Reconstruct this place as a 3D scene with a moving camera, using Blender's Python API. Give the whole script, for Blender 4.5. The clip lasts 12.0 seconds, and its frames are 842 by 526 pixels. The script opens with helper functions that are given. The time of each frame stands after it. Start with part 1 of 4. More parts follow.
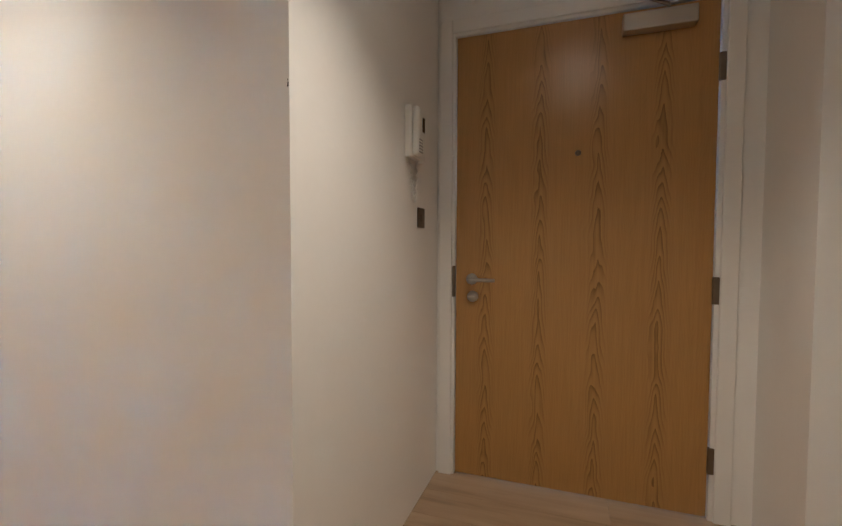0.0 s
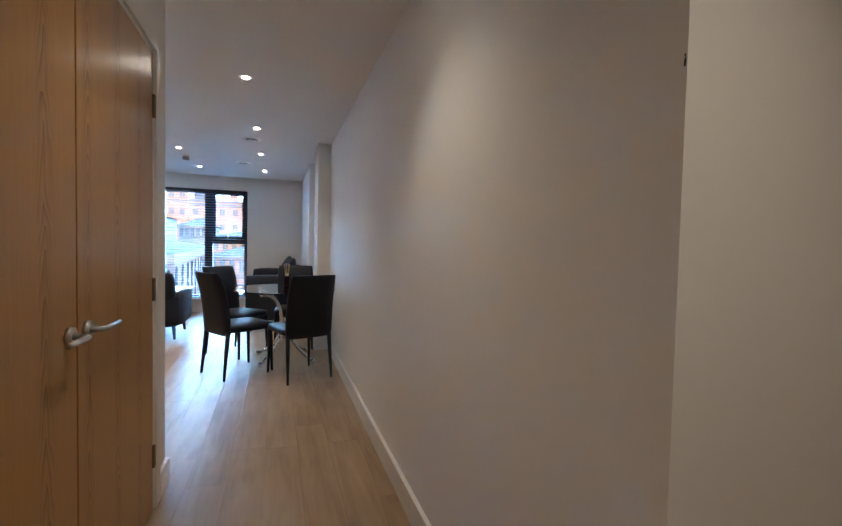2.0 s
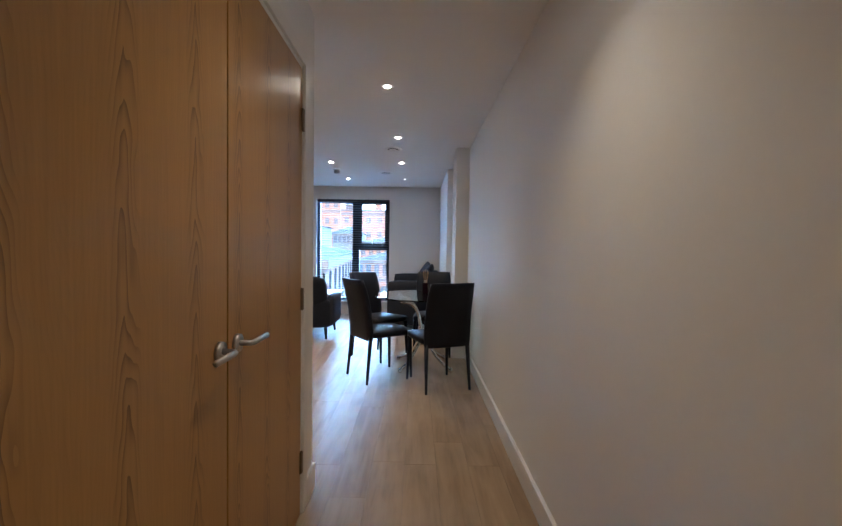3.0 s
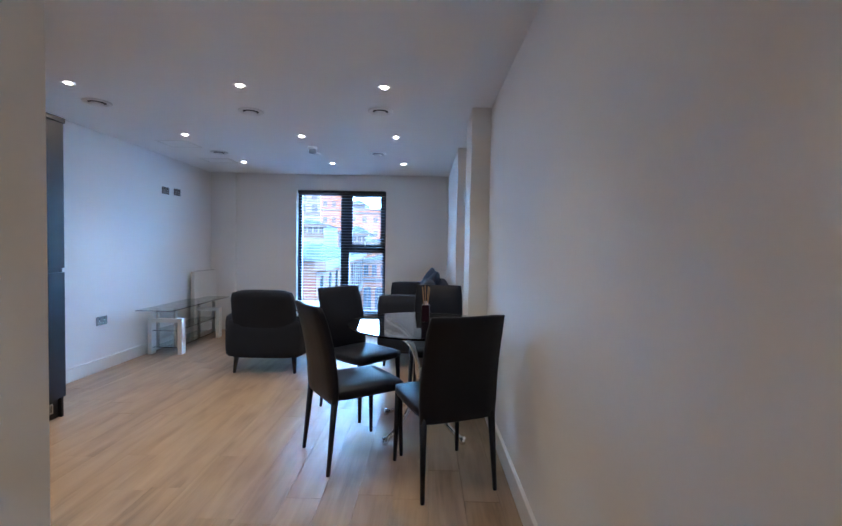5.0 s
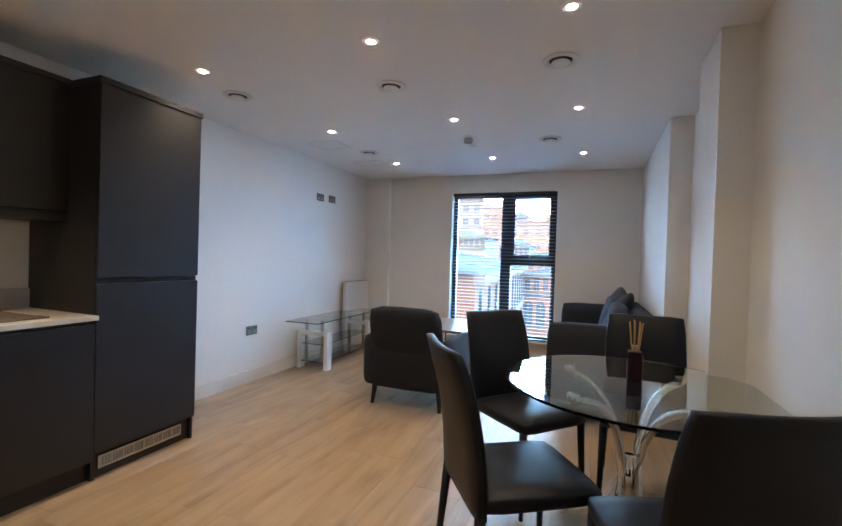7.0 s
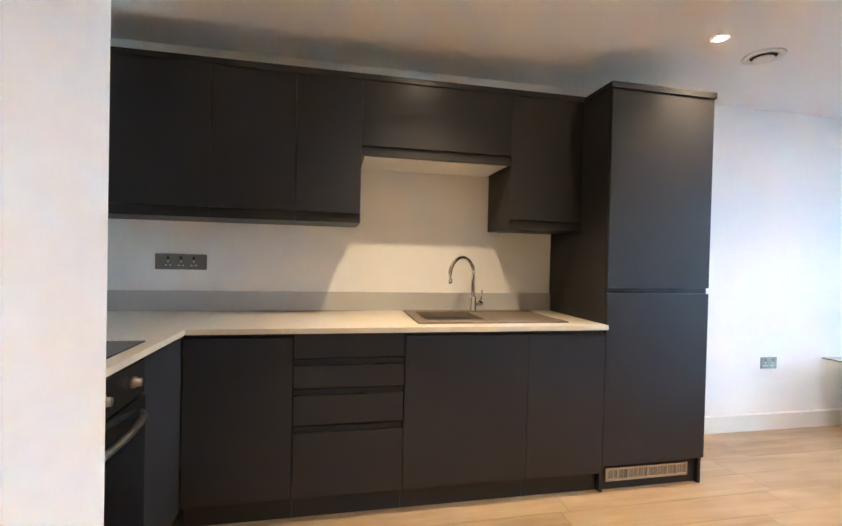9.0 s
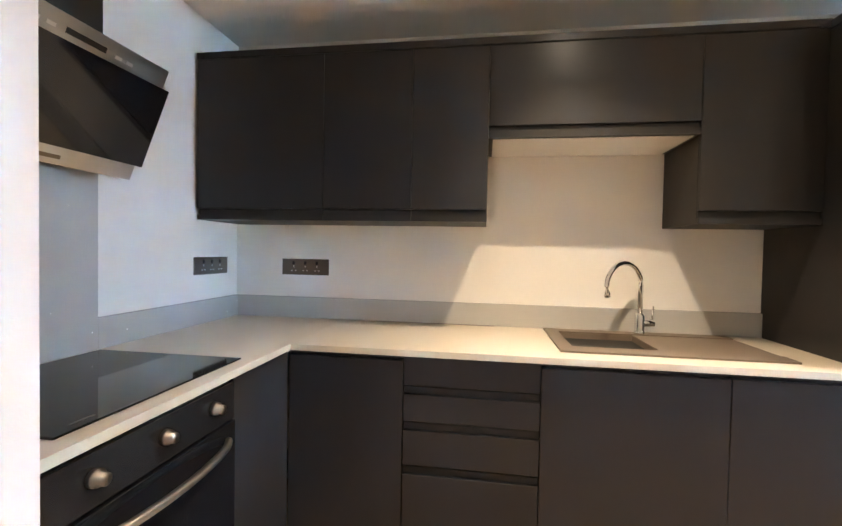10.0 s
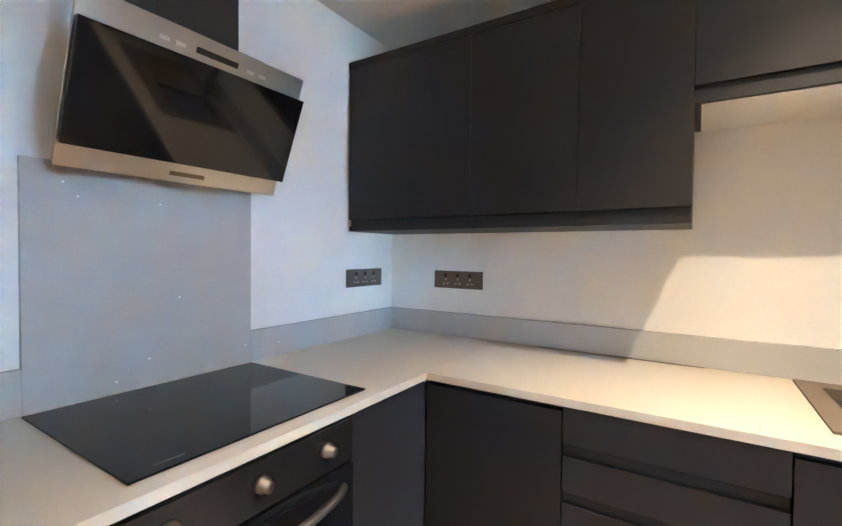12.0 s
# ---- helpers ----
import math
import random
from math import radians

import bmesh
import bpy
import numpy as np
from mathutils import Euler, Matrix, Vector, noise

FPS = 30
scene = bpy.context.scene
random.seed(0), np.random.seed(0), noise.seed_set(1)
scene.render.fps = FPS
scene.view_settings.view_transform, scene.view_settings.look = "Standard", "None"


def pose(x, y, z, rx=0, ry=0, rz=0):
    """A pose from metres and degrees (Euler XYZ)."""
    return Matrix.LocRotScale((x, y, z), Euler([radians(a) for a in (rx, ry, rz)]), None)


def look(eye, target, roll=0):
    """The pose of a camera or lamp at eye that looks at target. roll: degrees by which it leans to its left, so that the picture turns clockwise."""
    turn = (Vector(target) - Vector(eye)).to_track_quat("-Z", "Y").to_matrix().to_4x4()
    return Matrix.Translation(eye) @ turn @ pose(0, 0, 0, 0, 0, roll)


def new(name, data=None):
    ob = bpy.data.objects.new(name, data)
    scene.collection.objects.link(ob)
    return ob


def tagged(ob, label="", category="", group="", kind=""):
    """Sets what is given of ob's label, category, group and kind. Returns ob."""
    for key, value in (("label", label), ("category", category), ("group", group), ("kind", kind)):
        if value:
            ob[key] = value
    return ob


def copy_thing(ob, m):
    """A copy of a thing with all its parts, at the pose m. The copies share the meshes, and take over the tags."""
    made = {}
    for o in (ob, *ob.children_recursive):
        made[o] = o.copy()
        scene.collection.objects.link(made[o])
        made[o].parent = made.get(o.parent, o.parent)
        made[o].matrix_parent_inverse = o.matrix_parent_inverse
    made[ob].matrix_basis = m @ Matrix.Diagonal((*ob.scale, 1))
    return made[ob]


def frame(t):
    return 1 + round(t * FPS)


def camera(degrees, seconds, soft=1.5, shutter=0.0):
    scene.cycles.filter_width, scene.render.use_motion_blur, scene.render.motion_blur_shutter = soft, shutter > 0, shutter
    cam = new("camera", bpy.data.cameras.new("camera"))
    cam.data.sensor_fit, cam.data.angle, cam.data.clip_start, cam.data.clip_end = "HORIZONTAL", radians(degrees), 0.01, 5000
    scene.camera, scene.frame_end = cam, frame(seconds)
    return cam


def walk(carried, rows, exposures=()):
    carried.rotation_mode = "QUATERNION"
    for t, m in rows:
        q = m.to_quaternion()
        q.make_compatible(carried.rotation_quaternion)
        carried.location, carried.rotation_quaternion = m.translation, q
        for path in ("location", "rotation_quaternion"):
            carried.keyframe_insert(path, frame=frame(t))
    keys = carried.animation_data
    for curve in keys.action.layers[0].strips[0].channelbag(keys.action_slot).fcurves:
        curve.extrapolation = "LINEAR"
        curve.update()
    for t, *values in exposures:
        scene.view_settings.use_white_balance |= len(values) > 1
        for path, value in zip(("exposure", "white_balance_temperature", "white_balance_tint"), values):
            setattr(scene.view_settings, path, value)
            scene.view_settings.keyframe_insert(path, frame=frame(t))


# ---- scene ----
cam = camera(88.7, 12.0)
PATH = [
    (0, (-0.894, -0.348, 1.13), (0.992, 0.313, 1.047), 0.2),
    (0.5, (-0.821, -0.239, 1.135), (1.046, 0.474, 1.061), 0.3),
    (1, (-0.691, -0.162, 1.142), (0.971, 0.949, 1.094), 0.8),
    (1.5, (-0.613, -0.116, 1.164), (0.662, 1.424, 1.12), 1.1),
    (1.7, (-0.615, -0.155, 1.182), (0.44, 1.544, 1.126), 1.2),
    (2, (-0.622, -0.224, 1.212), (0.012, 1.671, 1.14), 1.3),
    (2.5, (-0.636, -0.189, 1.21), (-0.494, 1.805, 1.146), 1.0),
    (2.7, (-0.631, -0.136, 1.22), (-0.596, 1.863, 1.156), 1.0),
    (4.3, (-0.584, 0.974, 1.28), (-0.581, 2.973, 1.206), 0.6),
    (4.5, (-0.56, 1.111, 1.303), (-0.569, 3.109, 1.221), 0.6),
    (5, (-0.536, 1.494, 1.28), (-0.551, 3.493, 1.213), 1.0),
    (5.5, (-0.511, 1.9, 1.301), (-0.54, 3.899, 1.243), 1.0),
    (6, (-0.552, 2.205, 1.277), (-0.631, 4.203, 1.235), 1.1),
    (6.5, (-0.636, 2.437, 1.26), (-0.958, 4.411, 1.231), 1.4),
    (7, (-0.712, 2.482, 1.259), (-1.448, 4.341, 1.234), 1.8),
    (7.5, (-0.711, 2.461, 1.224), (-2.04, 3.956, 1.2), 2.5),
    (7.7, (-0.711, 2.457, 1.207), (-2.23, 3.758, 1.185), 2.7),
    (9.3, (-1.271, 2.616, 1.236), (-3.255, 2.861, 1.206), 1.1),
    (9.5, (-1.35, 2.648, 1.243), (-3.346, 2.778, 1.208), 1.1),
    (10, (-1.548, 2.702, 1.266), (-3.526, 2.405, 1.215), 1.1),
    (10.5, (-1.7, 2.674, 1.264), (-3.577, 1.986, 1.204), 1.0),
    (11, (-1.826, 2.647, 1.309), (-3.566, 1.664, 1.239), 0.8),
    (11.5, (-1.872, 2.635, 1.343), (-3.546, 1.542, 1.279), 0.7),
    (12, (-1.894, 2.718, 1.303), (-3.578, 1.64, 1.256), 0.6),
]
EXPOSURES = [(0, 3.45, 5200, 8), (0.6, 3.4, 5150, 8), (1.2, 3.0, 5150, 8), (2.0, 2.25, 5450, 9), (2.7, 2.2, 5450, 10), (4.5, 2.2, 4800, 9), (5.2, 2.15, 5250, 10), (6.0, 2.0, 5900, 10),
             (7.0, 2.25, 6100, 10), (7.7, 2.5, 5850, 10), (9.3, 3.5, 6600, 10), (9.8, 3.6, 6450, 10), (10.5, 3.66, 6100, 10), (12, 3.7, 5950, 10)]
walk(cam, [(t, look(eye, target, roll)) for t, eye, target, roll in PATH], EXPOSURES)

# ---- world, sun, large lights ----
world = bpy.data.worlds.new("overcast_sky")
scene.world = world
world.use_nodes = True
wn = world.node_tree.nodes
wl = world.node_tree.links
sky = wn.new("ShaderNodeTexSky")
sky.sky_type = "NISHITA"
sky.sun_disc = False
sky.sun_elevation = radians(38)
sky.sun_rotation = radians(200)
sky.air_density, sky.dust_density, sky.ozone_density = 1.0, 4.0, 1.0
wl.new(sky.outputs["Color"], wn["Background"].inputs["Color"])
wn["Background"].inputs["Strength"].default_value = 0.14
sun_data = bpy.data.lights.new("sun", "SUN")
sun_data.energy, sun_data.angle, sun_data.color = 0.6, radians(12), (1.0, 0.96, 0.9)
sun = new("sun", sun_data)
sun.matrix_world = look((4, 0, 30), (0, 10, 0))

WARM = (1.0, 0.755, 0.495)
SPOT_W = 10.0

# ---- materials ----
def mat(name, base, rough=0.5, metal=0.0, grain=0.0, grain_scale=40.0, stain=0.0, stain_scale=3.0, bump=0.0, bump_scale=120.0, rough_var=0.0,
        coat=0.0, stretch=(1, 1, 1), random_tone=0.0, spec=0.5):
    m = bpy.data.materials.new(name)
    m.use_nodes = True
    n, l = m.node_tree.nodes, m.node_tree.links
    b = n["Principled BSDF"]
    b.inputs["Base Color"].default_value = (*base, 1)
    b.inputs["Roughness"].default_value = rough
    b.inputs["Metallic"].default_value = metal
    b.inputs["Coat Weight"].default_value = coat
    b.inputs["Specular IOR Level"].default_value = spec
    tc = n.new("ShaderNodeTexCoord")
    mp = n.new("ShaderNodeMapping")
    mp.inputs["Scale"].default_value = stretch
    l.new(tc.outputs["Object"], mp.inputs["Vector"])
    tone = None

    def noise_node(scale, detail=4.0):
        t = n.new("ShaderNodeTexNoise")
        t.inputs["Scale"].default_value = scale
        t.inputs["Detail"].default_value = detail
        l.new(mp.outputs["Vector"], t.inputs["Vector"])
        return t

    def math_node(op, a, c):
        k = n.new("ShaderNodeMath")
        k.operation = op
        for i, v in enumerate((a, c)):
            if isinstance(v, (int, float)):
                k.inputs[i].default_value = v
            else:
                l.new(v, k.inputs[i])
        return k.outputs[0]

    for amount, scale in ((grain, grain_scale), (stain, stain_scale)):
        if amount:
            s = math_node("MULTIPLY_ADD", noise_node(scale).outputs["Fac"], 2 * amount)
            s.node.inputs[2].default_value = 1 - amount
            tone = s if tone is None else math_node("MULTIPLY", tone, s)
    if random_tone:
        info = n.new("ShaderNodeObjectInfo")
        s = math_node("MULTIPLY_ADD", info.outputs["Random"], 2 * random_tone)
        s.node.inputs[2].default_value = 1 - random_tone
        tone = s if tone is None else math_node("MULTIPLY", tone, s)
    if tone is not None:
        mix = n.new("ShaderNodeVectorMath")
        mix.operation = "SCALE"
        mix.inputs[0].default_value = base
        l.new(tone, mix.inputs["Scale"])
        l.new(mix.outputs[0], b.inputs["Base Color"])
    if rough_var:
        r = math_node("MULTIPLY_ADD", noise_node(6.0).outputs["Fac"], 2 * rough_var)
        r.node.inputs[2].default_value = rough - rough_var
        l.new(r, b.inputs["Roughness"])
    if bump:
        bp = n.new("ShaderNodeBump")
        bp.inputs["Strength"].default_value = bump
        bp.inputs["Distance"].default_value = 0.002
        l.new(noise_node(bump_scale).outputs["Fac"], bp.inputs["Height"])
        l.new(bp.outputs["Normal"], b.inputs["Normal"])
    return m


def veneer(name, dark, light, flame, rough, axis):
    """Crown-cut oak veneer: leaves matched side by side, each with a row of pointed arches up its middle. axis: the way across the door."""
    m = bpy.data.materials.new(name)
    m.use_nodes = True
    n, l = m.node_tree.nodes, m.node_tree.links
    b = n["Principled BSDF"]
    b.inputs["Roughness"].default_value = rough
    tc = n.new("ShaderNodeTexCoord")
    sep = n.new("ShaderNodeSeparateXYZ")
    wob = n.new("ShaderNodeTexNoise")
    wob.inputs["Scale"].default_value = 3.0
    mp = n.new("ShaderNodeMapping")
    mp.inputs["Scale"].default_value = (4, 4, 1.1)
    l.new(tc.outputs["Object"], mp.inputs["Vector"])
    l.new(mp.outputs["Vector"], wob.inputs["Vector"])
    l.new(tc.outputs["Object"], sep.inputs["Vector"])

    def mth(op, a, c=0.0, e=0.0):
        k = n.new("ShaderNodeMath")
        k.operation = op
        for i, v in enumerate((a, c, e)):
            if isinstance(v, (int, float)):
                k.inputs[i].default_value = v
            else:
                l.new(v, k.inputs[i])
        return k.outputs[0]

    across = mth("MULTIPLY_ADD", wob.outputs["Fac"], 0.02, sep.outputs[axis])
    cell = mth("MULTIPLY_ADD", across, 1 / flame, 20.3)
    d = mth("ABSOLUTE", mth("SUBTRACT", mth("FRACT", cell), 0.5))
    leaf = mth("FLOOR", cell)
    arch = mth("ADD", mth("MULTIPLY", sep.outputs["Z"], 9.5), mth("MULTIPLY", mth("POWER", d, 1.3), 26.0))
    arch = mth("ADD", arch, mth("MULTIPLY", leaf, 0.37))
    arch = mth("ADD", arch, mth("MULTIPLY", wob.outputs["Fac"], 6.0))
    line = mth("FRACT", arch)
    line = mth("POWER", line, 2.6)
    near = mth("SUBTRACT", 1.25, mth("MULTIPLY", d, 6.6))
    near = mth("MINIMUM", mth("MAXIMUM", near, 0.10), 1.0)
    fine = n.new("ShaderNodeTexNoise")
    fine.inputs["Scale"].default_value = 1.0
    fine.inputs["Detail"].default_value = 5.0
    mp2 = n.new("ShaderNodeMapping")
    mp2.inputs["Scale"].default_value = (160, 160, 5)
    l.new(tc.outputs["Object"], mp2.inputs["Vector"])
    l.new(mp2.outputs["Vector"], fine.inputs["Vector"])
    fac = mth("ADD", mth("MULTIPLY", mth("MULTIPLY", line, near), 0.76), mth("MULTIPLY", fine.outputs["Fac"], 0.42))
    ramp = n.new("ShaderNodeValToRGB")
    ramp.color_ramp.elements[0].color = (*light, 1)
    ramp.color_ramp.elements[0].position = 0.12
    ramp.color_ramp.elements[1].color = (*dark, 1)
    ramp.color_ramp.elements[1].position = 1.0
    l.new(fac, ramp.inputs["Fac"])
    l.new(ramp.outputs["Color"], b.inputs["Base Color"])
    bp = n.new("ShaderNodeBump")
    bp.inputs["Strength"].default_value = 0.12
    bp.inputs["Distance"].default_value = 0.001
    l.new(fine.outputs["Fac"], bp.inputs["Height"])
    l.new(bp.outputs["Normal"], b.inputs["Normal"])
    return m


def plank_material():
    m = bpy.data.materials.new("oak_effect_vinyl")
    m.use_nodes = True
    n, l = m.node_tree.nodes, m.node_tree.links
    b = n["Principled BSDF"]
    tc = n.new("ShaderNodeTexCoord")
    info = n.new("ShaderNodeObjectInfo")
    shift = n.new("ShaderNodeVectorMath")
    shift.operation = "MULTIPLY_ADD"
    l.new(info.outputs["Random"], shift.inputs[0])
    shift.inputs[1].default_value = (37.0, 53.0, 11.0)
    l.new(tc.outputs["Object"], shift.inputs[2])
    layers = []
    for scale, sx, sy in ((1.0, 14.0, 1.6), (1.0, 90.0, 4.0), (2.2, 1.6, 1.0)):
        mp = n.new("ShaderNodeMapping")
        mp.inputs["Scale"].default_value = (sx, sy, 1)
        l.new(shift.outputs[0], mp.inputs["Vector"])
        t = n.new("ShaderNodeTexNoise")
        t.inputs["Scale"].default_value = scale
        t.inputs["Detail"].default_value = 5.0
        t.inputs["Distortion"].default_value = 0.6
        l.new(mp.outputs["Vector"], t.inputs["Vector"])
        layers.append(t.outputs["Fac"])

    def mth(op, a, c):
        k = n.new("ShaderNodeMath")
        k.operation = op
        for i, v in enumerate((a, c)):
            if isinstance(v, (int, float)):
                k.inputs[i].default_value = v
            else:
                l.new(v, k.inputs[i])
        return k.outputs[0]

    fac = mth("ADD", mth("MULTIPLY", layers[0], 0.55), mth("ADD", mth("MULTIPLY", layers[1], 0.2), mth("MULTIPLY", layers[2], 0.25)))
    fac = mth("ADD", fac, mth("MULTIPLY", mth("SUBTRACT", info.outputs["Random"], 0.5), 0.12))
    ramp = n.new("ShaderNodeValToRGB")
    e = ramp.color_ramp.elements
    e[0].position, e[0].color = 0.28, (0.20, 0.135, 0.082, 1)
    e[1].position, e[1].color = 0.72, (0.46, 0.335, 0.215, 1)
    k = e.new(0.48)
    k.color = (0.35, 0.245, 0.152, 1)
    l.new(fac, ramp.inputs["Fac"])
    l.new(ramp.outputs["Color"], b.inputs["Base Color"])
    r = n.new("ShaderNodeMath")
    r.operation = "MULTIPLY_ADD"
    l.new(layers[1], r.inputs[0])
    r.inputs[1].default_value, r.inputs[2].default_value = 0.2, 0.29
    l.new(r.outputs[0], b.inputs["Roughness"])
    bp = n.new("ShaderNodeBump")
    bp.inputs["Strength"].default_value, bp.inputs["Distance"].default_value = 0.15, 0.001
    l.new(layers[1], bp.inputs["Height"])
    l.new(bp.outputs["Normal"], b.inputs["Normal"])
    return m


def glass(name, tint, rough=0.0):
    m = bpy.data.materials.new(name)
    m.use_nodes = True
    b = m.node_tree.nodes["Principled BSDF"]
    b.inputs["Base Color"].default_value = (*tint, 1)
    b.inputs["Roughness"].default_value = rough
    b.inputs["Transmission Weight"].default_value = 1.0
    b.inputs["IOR"].default_value = 1.45
    return m


def glow(name, colour, strength):
    m = bpy.data.materials.new(name)
    m.use_nodes = True
    b = m.node_tree.nodes["Principled BSDF"]
    b.inputs["Base Color"].default_value = (0.8, 0.8, 0.8, 1)
    b.inputs["Emission Color"].default_value = (*colour, 1)
    b.inputs["Emission Strength"].default_value = strength
    return m


def quartz(name, base, glint_fleck, rough, amount):
    """Polished stone with fine flecks, their sparkle painted in as pale dots."""
    m = mat(name, base, rough, grain=0.06, grain_scale=220, stain=0.03, stain_scale=4)
    n, l = m.node_tree.nodes, m.node_tree.links
    b = n["Principled BSDF"]
    src = b.inputs["Base Color"].links[0].from_socket
    vor = n.new("ShaderNodeTexVoronoi")
    vor.inputs["Scale"].default_value = 34.0
    tc = n.new("ShaderNodeTexCoord")
    l.new(tc.outputs["Object"], vor.inputs["Vector"])
    lt = n.new("ShaderNodeMath")
    lt.operation = "LESS_THAN"
    l.new(vor.outputs["Distance"], lt.inputs[0])
    lt.inputs[1].default_value = amount
    pick = n.new("ShaderNodeMath")
    pick.operation = "GREATER_THAN"
    hue = n.new("ShaderNodeSeparateColor")
    l.new(vor.outputs["Color"], hue.inputs["Color"])
    l.new(hue.outputs["Red"], pick.inputs[0])
    pick.inputs[1].default_value = 0.9
    both = n.new("ShaderNodeMath")
    both.operation = "MULTIPLY"
    l.new(lt.outputs[0], both.inputs[0])
    l.new(pick.outputs[0], both.inputs[1])
    mix = n.new("ShaderNodeMix")
    mix.data_type = "RGBA"
    l.new(both.outputs[0], mix.inputs["Factor"])
    l.new(src, mix.inputs["A"])
    mix.inputs["B"].default_value = (*glint_fleck, 1)
    l.new(mix.outputs["Result"], b.inputs["Base Color"])
    return m


def brick_material(name, base, mortar, scale=1.0):
    m = bpy.data.materials.new(name)
    m.use_nodes = True
    n, l = m.node_tree.nodes, m.node_tree.links
    b = n["Principled BSDF"]
    b.inputs["Roughness"].default_value = 0.9
    b.inputs["Specular IOR Level"].default_value = 0.05
    tc = n.new("ShaderNodeTexCoord")
    mp = n.new("ShaderNodeMapping")
    mp.inputs["Rotation"].default_value = (radians(90), 0, 0)
    l.new(tc.outputs["Object"], mp.inputs["Vector"])
    t = n.new("ShaderNodeTexBrick")
    t.inputs["Scale"].default_value = 4.4 * scale
    t.inputs["Color1"].default_value = (*base, 1)
    t.inputs["Color2"].default_value = (base[0] * 0.75, base[1] * 0.7, base[2] * 0.7, 1)
    t.inputs["Mortar"].default_value = (*mortar, 1)
    l.new(mp.outputs["Vector"], t.inputs["Vector"])
    l.new(t.outputs["Color"], b.inputs["Base Color"])
    return m


M_WALL = mat("matt_white_paint", (0.84, 0.825, 0.80), 0.75, grain=0.015, grain_scale=60, stain=0.02, stain_scale=1.2, bump=0.08, bump_scale=350)
M_CEIL = mat("ceiling_white_paint", (0.88, 0.87, 0.855), 0.85, grain=0.01, grain_scale=30, stain=0.015, stain_scale=0.9, bump=0.05, bump_scale=300)
M_TRIM = mat("satin_white_paint", (0.80, 0.785, 0.755), 0.38, grain=0.015, stain=0.03, stain_scale=4, bump=0.03)
M_PLANK = plank_material()
M_SCREED = mat("floor_joint", (0.20, 0.15, 0.10), 0.9, grain=0.1)
M_OAK = veneer("crown_cut_oak_veneer", (0.15, 0.072, 0.022), (0.44, 0.24, 0.075), 0.245, 0.30, "Y")
M_STEEL = mat("brushed_steel", (0.56, 0.54, 0.51), 0.3, 1.0, grain=0.06, grain_scale=30, stretch=(1, 30, 30), rough_var=0.05)
M_CHROME = mat("polished_chrome", (0.80, 0.80, 0.80), 0.07, 1.0)
M_BRONZE = mat("worn_hinge_steel", (0.20, 0.16, 0.12), 0.4, 1.0, grain=0.1)
M_CAB = mat("anthracite_cabinet_lacquer", (0.023, 0.0222, 0.0232), 0.40, spec=0.34, grain=0.06, stain=0.08, stain_scale=2.0, bump=0.03, bump_scale=500, rough_var=0.05)
# Near-black stands in for the shade in grip recesses and cabinet gaps.
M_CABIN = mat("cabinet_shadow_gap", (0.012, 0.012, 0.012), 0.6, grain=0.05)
M_WORK = quartz("cream_quartz_worktop", (0.66, 0.60, 0.50), (0.8, 0.78, 0.72), 0.28, 0.06)
# Sparse white flecks carry the stone's glints as plain colour.
M_UPST = quartz("grey_sparkle_quartz", (0.50, 0.50, 0.495), (0.98, 0.98, 0.98), 0.22, 0.10)
M_SINK = mat("taupe_composite_granite", (0.17, 0.135, 0.105), 0.55, grain=0.2, grain_scale=400, stain=0.05)
M_BLKGLASS = mat("black_ceramic_glass", (0.008, 0.008, 0.009), 0.06, spec=0.35, coat=0.08)
M_OVEN = mat("black_oven_enamel", (0.015, 0.014, 0.013), 0.25, grain=0.05)
M_SOCKET = mat("brushed_nickel_plate", (0.19, 0.17, 0.15), 0.4, 1.0, grain=0.05, grain_scale=60)
M_BLACKP = mat("black_plastic", (0.015, 0.015, 0.016), 0.45, grain=0.05)
M_WHITEP = mat("white_plastic", (0.78, 0.77, 0.74), 0.35, grain=0.01)
M_GREYP = mat("grey_plastic", (0.30, 0.30, 0.30), 0.5, grain=0.03)
M_LEATHER = mat("black_faux_leather", (0.006, 0.008, 0.0155), 0.45, spec=0.3, grain=0.08, grain_scale=60, stain=0.1, stain_scale=4, bump=0.25, bump_scale=420, rough_var=0.06)
M_FABRIC = mat("charcoal_woven_fabric", (0.013, 0.018, 0.030), 0.9, grain=0.2, grain_scale=300, stain=0.1, stain_scale=6, bump=0.4, bump_scale=500)
M_FABRIC2 = mat("grey_woven_fabric", (0.026, 0.032, 0.046), 0.9, grain=0.2, grain_scale=260, stain=0.1, stain_scale=6, bump=0.4, bump_scale=400)
M_DARKLEG = mat("black_stained_wood", (0.012, 0.011, 0.010), 0.45, grain=0.1)
M_CLEAR = glass("clear_table_glass", (0.90, 0.965, 0.95))
M_PANE = glass("window_glass", (0.97, 0.985, 0.99))
M_FRAME = mat("dark_grey_window_frame", (0.022, 0.026, 0.034), 0.4, grain=0.04)
M_SLAT = mat("grey_aluminium_slat", (0.20, 0.235, 0.29), 0.5, 0.0, grain=0.03)
M_GLOSSW = mat("white_gloss_lacquer", (0.82, 0.81, 0.79), 0.3, coat=0.1, grain=0.01)
M_WOODTOP = mat("walnut_effect_top", (0.24, 0.14, 0.085), 0.35, grain=0.25, grain_scale=3, stretch=(3, 40, 40))
